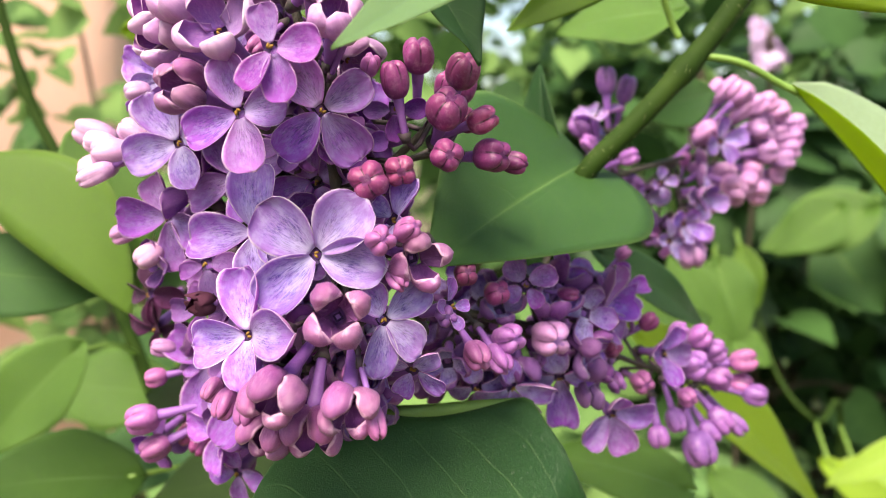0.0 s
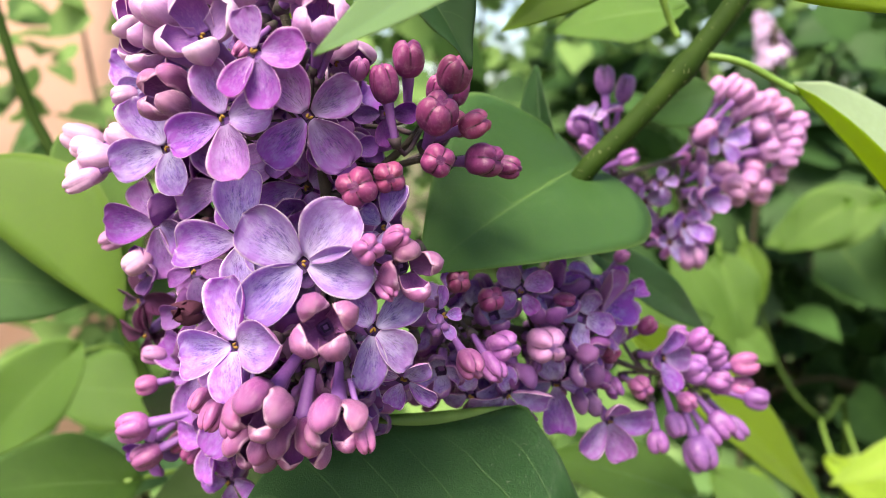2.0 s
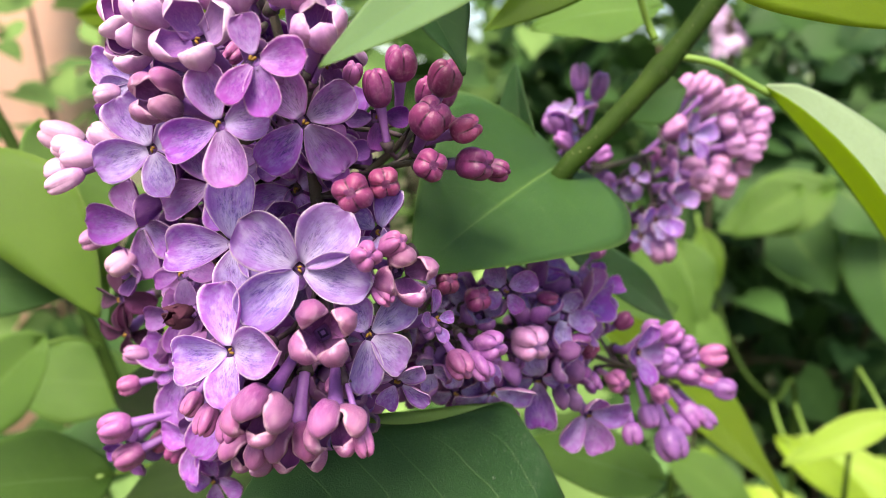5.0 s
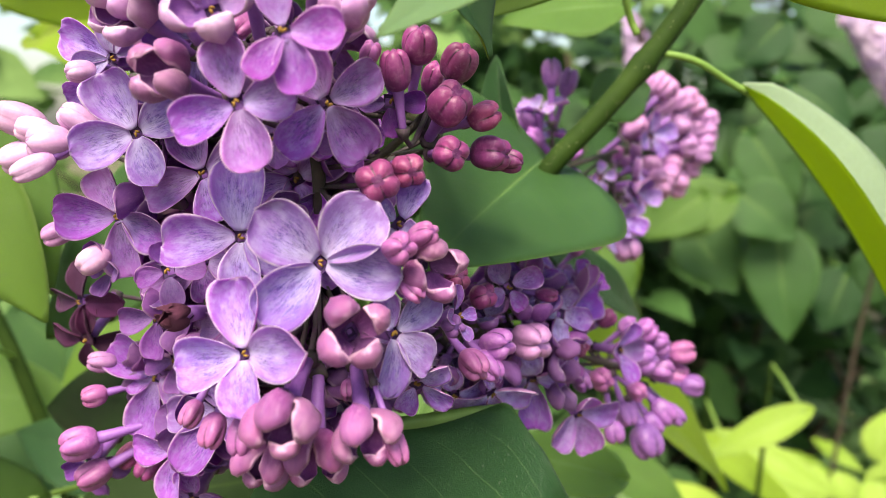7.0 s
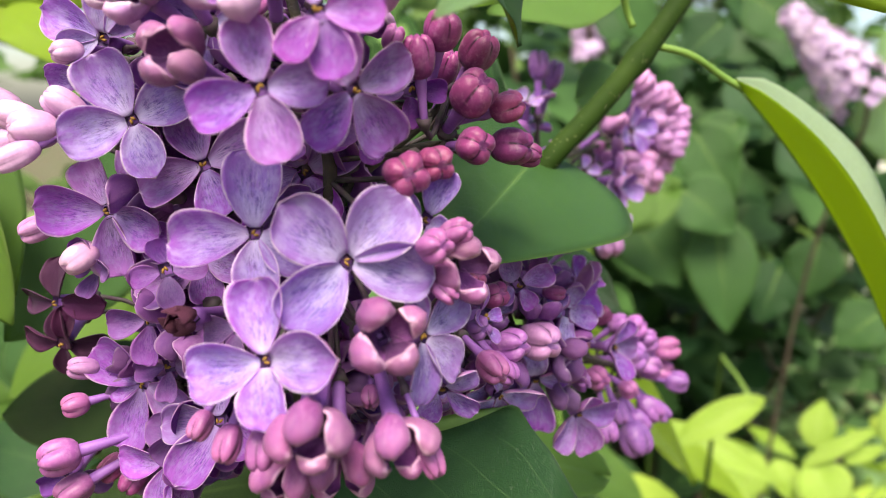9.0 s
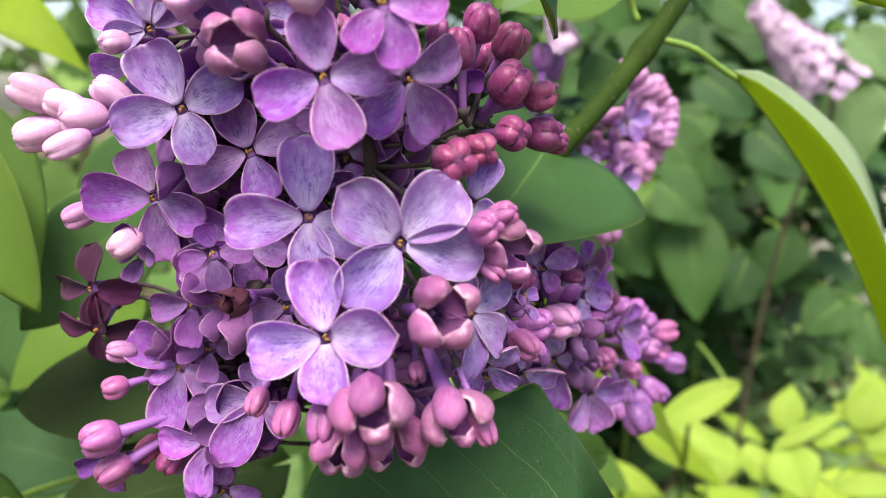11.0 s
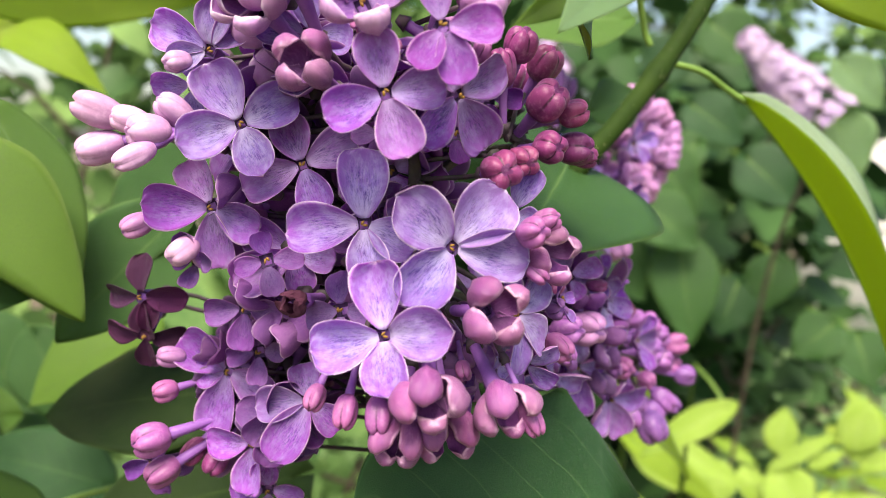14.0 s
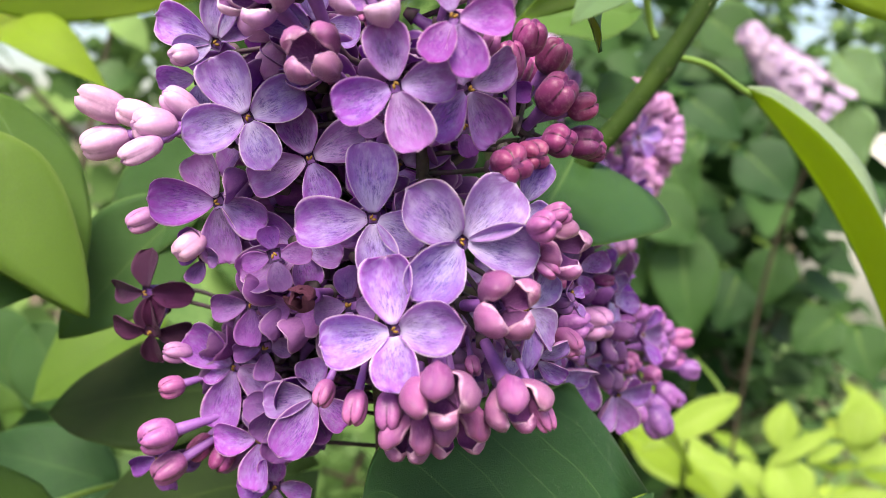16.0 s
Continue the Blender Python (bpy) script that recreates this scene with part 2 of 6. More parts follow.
def leaf_material(name, dark, light, vein, shine=0.4, through=0.3, glow=None, ribs=0.22):
    """Leaf blade: u along the midrib, v across from 0 to 1."""
    n = Nodes(name)
    u, v, _ = n.split(n.uv())
    rnd = n.chance()
    shift = n.math("MULTIPLY", rnd, 19.0)
    signed = n.math("MULTIPLY_ADD", v, 2.0, -1.0)
    across = n.math("ABSOLUTE", signed)
    patch = n.noise(n.join(n.math("MULTIPLY_ADD", u, 2.5, shift), n.math("MULTIPLY", v, 2.5), shift), 1.0, 3.0)
    grain = n.noise(n.join(n.math("MULTIPLY_ADD", u, 120.0, shift), n.math("MULTIPLY", v, 100.0), shift), 1.0, 2.0)
    net = n.add("TexVoronoi", feature="DISTANCE_TO_EDGE")
    n.put(net.inputs["Vector"], n.join(n.math("MULTIPLY_ADD", u, 30.0, shift), n.math("MULTIPLY", v, 24.0), 0.0))
    cells = n.math("SUBTRACT", 1.0, n.ramp(net.outputs["Distance"], 0.0, 0.12))
    col = n.mix(n.ramp(patch, 0.25, 0.75), dark, light)
    col = n.mix(n.math("MULTIPLY", n.ramp(grain, 0.4, 0.7), 0.4), col, tuple(0.55 * c for c in dark))
    rib = n.math("MULTIPLY", n.math("SUBTRACT", 1.0, n.ramp(across, 0.0, 0.03)), n.math("MULTIPLY_ADD", u, -0.75, 1.0))
    bent = n.math("SUBTRACT", u, n.math("MULTIPLY", n.math("POWER", across, 1.35), 0.3))
    wob = n.math("MULTIPLY_ADD", n.noise(n.join(n.math("MULTIPLY", u, 4.0), n.math("MULTIPLY", v, 4.0), shift), 1.0, 1.0), 0.05, -0.025)
    side = n.math("ABSOLUTE", n.math("MULTIPLY_ADD", n.math("FRACT", n.math("MULTIPLY", n.math("ADD", bent, wob), 6.5)), 2.0, -1.0))
    side = n.math("MULTIPLY", n.math("SUBTRACT", 1.0, n.ramp(side, 0.0, 0.07)), n.math("SUBTRACT", 1.0, n.ramp(across, 0.55, 0.95)))
    lines = n.math("MAXIMUM", n.math("MULTIPLY", rib, 0.8), n.math("MULTIPLY", side, ribs))
    lines = n.math("MAXIMUM", lines, n.math("MULTIPLY", cells, 0.08))
    lines = n.math("MAXIMUM", lines, n.math("MULTIPLY", n.ramp(across, 0.95, 0.99), 0.55))
    col = n.mix(lines, col, vein)
    n.bump(n.math("SUBTRACT", n.math("MULTIPLY", grain, 0.4), n.math("ADD", n.math("MULTIPLY", lines, 1.0), n.math("MULTIPLY", cells, 0.3))), 0.5, 0.0006)
    through_col = n.mix(lines, glow or tuple(min(1.0, 1.8 * c) for c in light), vein)
    return n.finish(col, n.math("MULTIPLY_ADD", patch, 0.2, 0.36), shine, through, through_col)


LEAF = leaf_material("deep green lilac leaf", (0.028, 0.082, 0.019), (0.043, 0.112, 0.027), (0.13, 0.23, 0.06), 0.25, 0.25, (0.16, 0.34, 0.03))
# Glossy dark leaf; also used where shade is put into the leaf colour.
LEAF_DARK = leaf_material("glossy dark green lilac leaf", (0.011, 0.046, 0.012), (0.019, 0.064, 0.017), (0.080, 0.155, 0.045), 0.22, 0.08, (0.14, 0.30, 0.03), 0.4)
LEAF_LIGHT = leaf_material("fresh green lilac leaf", (0.075, 0.165, 0.026), (0.115, 0.23, 0.042), (0.26, 0.42, 0.13), 0.4, 0.4, (0.34, 0.56, 0.04))
LEAF_YELLOW = leaf_material("yellow green lilac leaf", (0.20, 0.31, 0.02), (0.27, 0.40, 0.035), (0.32, 0.44, 0.08), 0.35, 0.5, (0.55, 0.72, 0.03))
LEAF_MID = leaf_material("mid green lilac leaf", (0.055, 0.125, 0.018), (0.085, 0.17, 0.028), (0.20, 0.33, 0.09), 0.3, 0.35, (0.30, 0.50, 0.04))
# Darker copy of the fresh green, its colour lowered for shaded leaves.
LEAF_SHADE = leaf_material("fresh green lilac leaf darkened for shade", (0.026, 0.066, 0.010), (0.042, 0.092, 0.014), (0.10, 0.18, 0.05), 0.15, 0.2, (0.18, 0.32, 0.03))
# Pale base colour carries the sky sheen on the arching leaf's upper face.
LEAF_SHEEN = leaf_material("lilac leaf with sky sheen in its colour", (0.25, 0.35, 0.22), (0.30, 0.41, 0.27), (0.40, 0.52, 0.34), 0.6, 0.35, (0.6, 0.75, 0.12), 0.1)
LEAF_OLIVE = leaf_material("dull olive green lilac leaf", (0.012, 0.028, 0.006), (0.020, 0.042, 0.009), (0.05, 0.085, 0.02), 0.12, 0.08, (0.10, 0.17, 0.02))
LEAF_LIME = leaf_material("pale lime leaf", (0.22, 0.36, 0.03), (0.34, 0.48, 0.09), (0.48, 0.58, 0.20), 0.35, 0.35, (0.45, 0.62, 0.05))
LEAF_WARM = leaf_material("warm green lilac leaf", (0.072, 0.150, 0.012), (0.100, 0.195, 0.020), (0.17, 0.26, 0.05), 0.35, 0.38, (0.36, 0.52, 0.03))
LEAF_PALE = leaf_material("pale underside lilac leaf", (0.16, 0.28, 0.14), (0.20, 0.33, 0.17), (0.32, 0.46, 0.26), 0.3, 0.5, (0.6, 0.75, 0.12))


def crown_material(name, dark, light, through=0.35):
    """Leaves of shrubs further off, each with a shade of its own."""
    n = Nodes(name)
    rnd = n.add("NewGeometry").outputs["Random Per Island"]
    at = n.place()
    patch = n.noise(at, 6.0, 3.0)
    fine = n.noise(at, 140.0, 2.0)
    col = n.mix(rnd, dark, light)
    # Broad patches darken the colour to suggest shaded gaps in the crown.
    col = n.mix(n.math("MULTIPLY", n.ramp(patch, 0.35, 0.65), 0.75), col, dark)
    col = n.mix(n.math("MULTIPLY", n.ramp(fine, 0.4, 0.7), 0.2), col, light)
    n.bump(fine, 0.2, 0.002)
    return n.finish(col, n.math("MULTIPLY_ADD", rnd, 0.3, 0.45), 0.18, through)


CROWN = crown_material("shrub foliage", (0.035, 0.10, 0.026), (0.30, 0.47, 0.15), 0.42)
# Shade among the rear shrubs is put into this darker leaf colour.
CROWN_SHADED = crown_material("shrub foliage darkened for shade", (0.006, 0.024, 0.008), (0.055, 0.13, 0.032), 0.18)
CROWN_LIME = crown_material("bright lime foliage", (0.20, 0.35, 0.03), (0.46, 0.59, 0.10), 0.45)
CROWN_BLUE = crown_material("grey green herb foliage", (0.13, 0.26, 0.09), (0.34, 0.50, 0.21), 0.4)
FAR_PETAL = crown_material("pale lilac blossom", (0.42, 0.28, 0.50), (0.74, 0.58, 0.74), 0.25)


def ground_material():
    n = Nodes("shaded earth with litter")
    at = n.place()
    a, b, c = n.noise(at, 2.0, 4.0), n.noise(at, 25.0, 5.0), n.noise(at, 160.0, 3.0)
    col = n.mix(n.ramp(a, 0.35, 0.65), (0.10, 0.075, 0.05), (0.05, 0.085, 0.028))
    col = n.mix(n.ramp(b, 0.45, 0.7), col, (0.16, 0.13, 0.09))
    col = n.mix(n.math("MULTIPLY", n.ramp(c, 0.5, 0.8), 0.5), col, (0.26, 0.21, 0.15))
    n.bump(n.math("ADD", b, n.math("MULTIPLY", c, 0.4)), 0.6, 0.02)
    return n.finish(col, 0.95, 0.15)


def wall_material():
    n = Nodes("salmon painted plaster")
    at = n.place()
    a, b, c = n.noise(at, 1.6, 4.0), n.noise(at, 14.0, 5.0), n.noise(at, 180.0, 3.0)
    col = n.mix(n.ramp(a, 0.3, 0.7), (0.84, 0.47, 0.36), (0.86, 0.53, 0.43))
    col = n.mix(n.math("MULTIPLY", n.ramp(b, 0.45, 0.75), 0.4), col, (0.80, 0.55, 0.46))
    n.bump(n.math("ADD", b, c), 0.4, 0.006)
    return n.finish(col, 0.9, 0.2)


GROUND, WALL = ground_material(), wall_material()
PLASTER = skin("bare whitish plaster", (0.72, 0.68, 0.64), (0.8, 0.78, 0.75), 18.0, 0.9, 0.2)


# ---- building blocks ----
def link_mesh(name, bm, materials):
    mesh = bpy.data.meshes.new(name)
    bm.to_mesh(mesh)
    bm.free()
    for m in materials if isinstance(materials, (list, tuple)) else [materials]:
        mesh.materials.append(m)
    for p in mesh.polygons:
        p.use_smooth = True
    return mesh


def part(name, bm, material, parent, label=""):
    """Links a bmesh, or a mesh made before, as one mesh object under a thing or a part."""
    ob = new(name, bm if isinstance(bm, bpy.types.Mesh) else link_mesh(name, bm, material))
    ob.parent = parent
    return tagged(ob, label)


def thing(name, place, label, category, group="", kind=""):
    ob = new(name)
    ob.location = place
    ob.empty_display_size = 0.01
    return tagged(ob, label, category, group, kind)


def frame_from(normal, roll=0.0):
    """A turn whose z is the normal, spun about it by roll radians."""
    return Vector((0, 0, 1)).rotation_difference(Vector(normal)).to_matrix().to_4x4() @ Matrix.Rotation(roll, 4, "Z")


def smooth_path(points, count):
    """Catmull-Rom through a few points."""
    pts = [Vector(p) for p in points]
    pts = [2 * pts[0] - pts[1]] + pts + [2 * pts[-1] - pts[-2]]
    out = []
    spans = len(pts) - 3
    for k in range(count):
        f = k / (count - 1) * spans
        i = min(int(f), spans - 1)
        s = f - i
        a, b, c, d = pts[i:i + 4]
        out.append(0.5 * (2 * b + (c - a) * s + (2 * a - 5 * b + 4 * c - d) * s * s + (3 * b - a - 3 * c + d) * s ** 3))
    return out


def add_tube(bm, path, radii, sides=8, slot=0, cap=True):
    """A swept tube with its own radius at each point of the path."""
    rings, up = [], None
    for i, p in enumerate(path):
        way = (path[min(i + 1, len(path) - 1)] - path[max(i - 1, 0)]).normalized()
        if up is None:
            up = way.orthogonal().normalized()
        up = (up - way * up.dot(way)).normalized()
        side = way.cross(up)
        r = radii[i] if isinstance(radii, (list, tuple)) else radii
        rings.append([bm.verts.new(p + r * (math.cos(a) * up + math.sin(a) * side)) for a in (2 * math.pi * k / sides for k in range(sides))])
    for a, b in zip(rings, rings[1:]):
        for k in range(sides):
            f = bm.faces.new((a[k], a[(k + 1) % sides], b[(k + 1) % sides], b[k]))
            f.material_index = slot
    if cap:
        for ring, turn in ((rings[0], -1), (rings[-1], 1)):
            f = bm.faces.new(ring[::turn])
            f.material_index = slot
    return rings


# ---- petals ----
def petal_mesh(name, faces, cup, curl, twist, wave, width, point, seed, thick=0.035, roll=0.0, rows=15, cols=15):
    """One petal of unit length along x, with real thickness. cup lifts its sides, curl bends its tip up (plus) or back (minus)."""
    bm = bmesh.new()
    uv = bm.loops.layers.uv.new("UVMap")
    rng = random.Random(seed)
    ph = rng.uniform(0, 6.28)
    sheet = []
    for side in (0, 1):
        grid = []
        for i in range(rows):
            u = i / (rows - 1)
            swell = 0.20 + 0.80 * (1 - (1 - min(1.0, u / 0.60)) ** 1.9) ** 0.95
            half = width * swell * math.sqrt(max(0.0, 1 - max(0.0, (u - 0.60) / 0.40) ** (2.7 + point)))
            half = max(half, 0.012)
            line = []
            for j in range(cols):
                v = 2 * j / (cols - 1) - 1
                ang = curl * u
                x = u if abs(curl) < 0.01 else math.sin(ang) / curl
                z = 0.0 if abs(curl) < 0.01 else (1 - math.cos(ang)) / curl
                lean_x, lean_z = (-math.sin(ang), math.cos(ang)) if roll else (0.0, 1.0)
                sheet_x, sheet_z = x, z
                z = 0.0
                y = half * v * (1 - 0.12 * abs(cup) * abs(v)) if not roll else half * math.sin(v * roll)
                z += (cup * half * v * v * 0.8 if not roll else half * (1 - math.cos(v * roll)) * cup) + twist * half * v * u + wave * math.sin(7 * u + 3 * v + ph) * u * abs(v)
                z += 0.05 * (abs(v) ** 6) * half / width + 0.05 * max(0, u - 0.82) / 0.18 * (1 - 0.5 * abs(v))
                z -= 0.022 * math.exp(-(v / 0.16) ** 2) * math.sin(math.pi * min(1.0, u / 0.9)) + 0.008 * math.sin(11 * u + 8 * v + 2 * ph) * u
                edge = (1 - abs(v) ** 8) * (1 - u ** 12)
                z -= side * thick * (0.35 + 0.65 * edge)
                line.append(bm.verts.new((sheet_x + lean_x * z, y, sheet_z + lean_z * z)))
            grid.append(line)
        sheet.append(grid)
        for i in range(rows - 1):
            for j in range(cols - 1):
                quad = [grid[i][j], grid[i + 1][j], grid[i + 1][j + 1], grid[i][j + 1]]
                where = [(i, j), (i + 1, j), (i + 1, j + 1), (i, j + 1)]
                f = bm.faces.new(quad)
                f.material_index = side
                for loop, (a, b) in zip(f.loops, where):
                    loop[uv].uv = (a / (rows - 1), b / (cols - 1))
    a, b = sheet
    ring = [(0, j) for j in range(cols)] + [(i, cols - 1) for i in range(1, rows)] + [(rows - 1, j) for j in range(cols - 2, -1, -1)] + [(i, 0) for i in range(rows - 2, 0, -1)]
    for (i, j), (k, m) in zip(ring, ring[1:] + ring[:1]):
        f = bm.faces.new((a[i][j], a[k][m], b[k][m], b[i][j]))
        f.material_index = 0
        for loop, (p, q) in zip(f.loops, ((i, j), (k, m), (k, m), (i, j))):
            loop[uv].uv = (p / (rows - 1), q / (cols - 1))
    bmesh.ops.recalc_face_normals(bm, faces=bm.faces)
    return link_mesh(name, bm, faces)


OPEN_PETALS = [petal_mesh("petal", (PETAL, PETAL_BACK), *shape) for shape in (
    (0.50, 0.15, 0.00, 0.04, 0.43, 0.3, 1), (0.65, 0.35, 0.08, 0.04, 0.45, 0.0, 2), (0.30, -0.35, -0.12, 0.05, 0.42, 0.4, 3),
    (0.55, -0.15, 0.16, 0.05, 0.40, 0.6, 4), (0.80, 0.50, 0.00, 0.04, 0.46, -0.2, 5), (0.40, -0.50, 0.10, 0.06, 0.41, 0.5, 6),
    (0.45, 0.30, -0.14, 0.06, 0.42, 0.2, 7), (0.60, -0.25, 0.05, 0.05, 0.44, 0.1, 8))]
SHADE_PETALS = [petal_mesh("petal", (SHADE_PETAL, MAUVE_BACK), *shape) for shape in (
    (0.65, 0.35, 0.08, 0.04, 0.45, 0.0, 51), (0.30, -0.45, -0.12, 0.05, 0.42, 0.4, 52), (0.55, -0.25, 0.16, 0.05, 0.40, 0.6, 53), (0.80, 0.60, 0.00, 0.04, 0.44, -0.2, 54))]
ROLLED_PETALS = [petal_mesh("petal", (PETAL, PETAL_BACK), *shape) for shape in (
    (0.30, -1.25, 0.10, 0.04, 0.42, 0.4, 11), (0.50, -0.95, -0.15, 0.04, 0.40, 0.3, 12), (0.9, 0.7, 0.2, 0.03, 0.40, 0.2, 13))]


def boat_mesh(name, faces, curl, half, deep, thick, seed, rows=15, cols=13):
    """A hooded lobe of a half-open floret, of unit length: a fleshy boat whose tip bows over its hollow."""
    bm = bmesh.new()
    uv = bm.loops.layers.uv.new("UVMap")
    rng = random.Random(seed)
    ph, lean = rng.uniform(0, 6.28), rng.uniform(-0.06, 0.06)
    sheets = []
    for side in (0, 1):
        x, z, grid = 0.0, 0.0, []
        for i in range(rows):
            u = i / (rows - 1)
            ang = curl * u ** 1.6
            if i:
                x, z = x + math.cos(ang) / (rows - 1), z + math.sin(ang) / (rows - 1)
            tip = math.sqrt(max(0.0, 1 - max(0.0, (u - 0.68) / 0.32) ** 2.6))
            w = max(0.03, half * (0.72 + 0.28 * math.sin(math.pi / 2 * min(1.0, u / 0.55))) * tip)
            line = []
            for j in range(cols):
                v = 2 * j / (cols - 1) - 1
                y = w * math.sin(1.45 * v) * (1 + 0.04 * math.sin(6 * u + ph))
                up = deep * w * (1 - math.cos(1.45 * v)) + 0.03 * w * math.sin(5 * v + ph)
                up -= 0.05 * math.exp(-(v / 0.14) ** 2) * math.sin(math.pi * u) * (1 if side else -0.3)
                up -= side * thick * (0.25 + 0.75 * (1 - v ** 4)) * (0.45 + 0.55 * tip)
                line.append(bm.verts.new((x - math.sin(ang) * up, y + lean * u * u, z + math.cos(ang) * up)))
            grid.append(line)
        sheets.append(grid)
        for i in range(rows - 1):
            for j in range(cols - 1):
                f = bm.faces.new((grid[i][j], grid[i + 1][j], grid[i + 1][j + 1], grid[i][j + 1]))
                f.material_index = side
                for loop, (a, b) in zip(f.loops, ((i, j), (i + 1, j), (i + 1, j + 1), (i, j + 1))):
                    loop[uv].uv = (a / (rows - 1), b / (cols - 1))
    a, b = sheets
    ring = [(0, j) for j in range(cols)] + [(i, cols - 1) for i in range(1, rows)] + [(rows - 1, j) for j in range(cols - 2, -1, -1)] + [(i, 0) for i in range(rows - 2, 0, -1)]
    for (i, j), (k, m) in zip(ring, ring[1:] + ring[:1]):
        f = bm.faces.new((a[i][j], a[k][m], b[k][m], b[i][j]))
        f.material_index = 1
        for loop, (p, q) in zip(f.loops, ((i, j), (k, m), (k, m), (i, j))):
            loop[uv].uv = (p / (rows - 1), q / (cols - 1))
    bmesh.ops.recalc_face_normals(bm, faces=bm.faces)
    return link_mesh(name, bm, faces)


CUP_PETALS = [boat_mesh("petal", (PINK, PINK_BACK), *shape) for shape in ((2.2, 0.325, 0.62, 0.22, 21), (2.5, 0.315, 0.66, 0.23, 22), (1.9, 0.34, 0.58, 0.21, 23), (2.1, 0.31, 0.62, 0.23, 24))]
BLUSH_PETALS = [boat_mesh("petal", (BLUSH, BLUSH_BACK), *shape) for shape in ((1.8, 0.36, 0.66, 0.17, 25), (2.0, 0.35, 0.70, 0.18, 26), (1.3, 0.39, 0.60, 0.15, 27))]
MAUVE_PETALS = [boat_mesh("petal", (PETAL, MAUVE_BACK), *shape) for shape in ((2.2, 0.34, 0.65, 0.18, 28), (1.7, 0.35, 0.6, 0.16, 29), (1.2, 0.36, 0.6, 0.13, 30))]
ROSE_PETALS = [petal_mesh("petal", (ROSE, BLUSH_BACK), *shape) for shape in (
    (0.60, 0.35, 0.06, 0.04, 0.42, 0.2, 61), (0.75, 0.55, -0.08, 0.05, 0.43, 0.0, 62), (0.50, 0.20, 0.10, 0.05, 0.41, 0.4, 63))]
VIOLET_PETALS = [petal_mesh("petal", (VIOLET, MAUVE_BACK), *shape) for shape in (
    (0.55, 0.30, 0.06, 0.04, 0.43, 0.2, 71), (0.70, 0.45, -0.10, 0.05, 0.44, 0.0, 72), (0.40, -0.20, 0.12, 0.05, 0.41, 0.4, 73))]
WINE_PETALS = [petal_mesh("petal", (WINE, WINE), *shape) for shape in ((0.5, -0.5, 0.1, 0.06, 0.36, 0.5, 41), (0.7, -0.9, -0.2, 0.05, 0.34, 0.5, 42))]
DRY_PETALS = [petal_mesh("petal", (DRIED, DRIED), 0.9, 1.6, 0.5, 0.10, 0.36, 0.3, 31)]


def anther_mesh():
    bm = bmesh.new()
    for s in (-1, 1):
        got = bmesh.ops.create_icosphere(bm, subdivisions=1, radius=1.0)
        bmesh.ops.transform(bm, matrix=pose(s * 0.0003, 0.0001 * s, 0.0, 0, 0, 25 * s) @ Matrix.Diagonal((0.00028, 0.00055, 0.0004, 1)), verts=got["verts"])
    return link_mesh("anther", bm, ANTHER)


ANTHERS = anther_mesh()


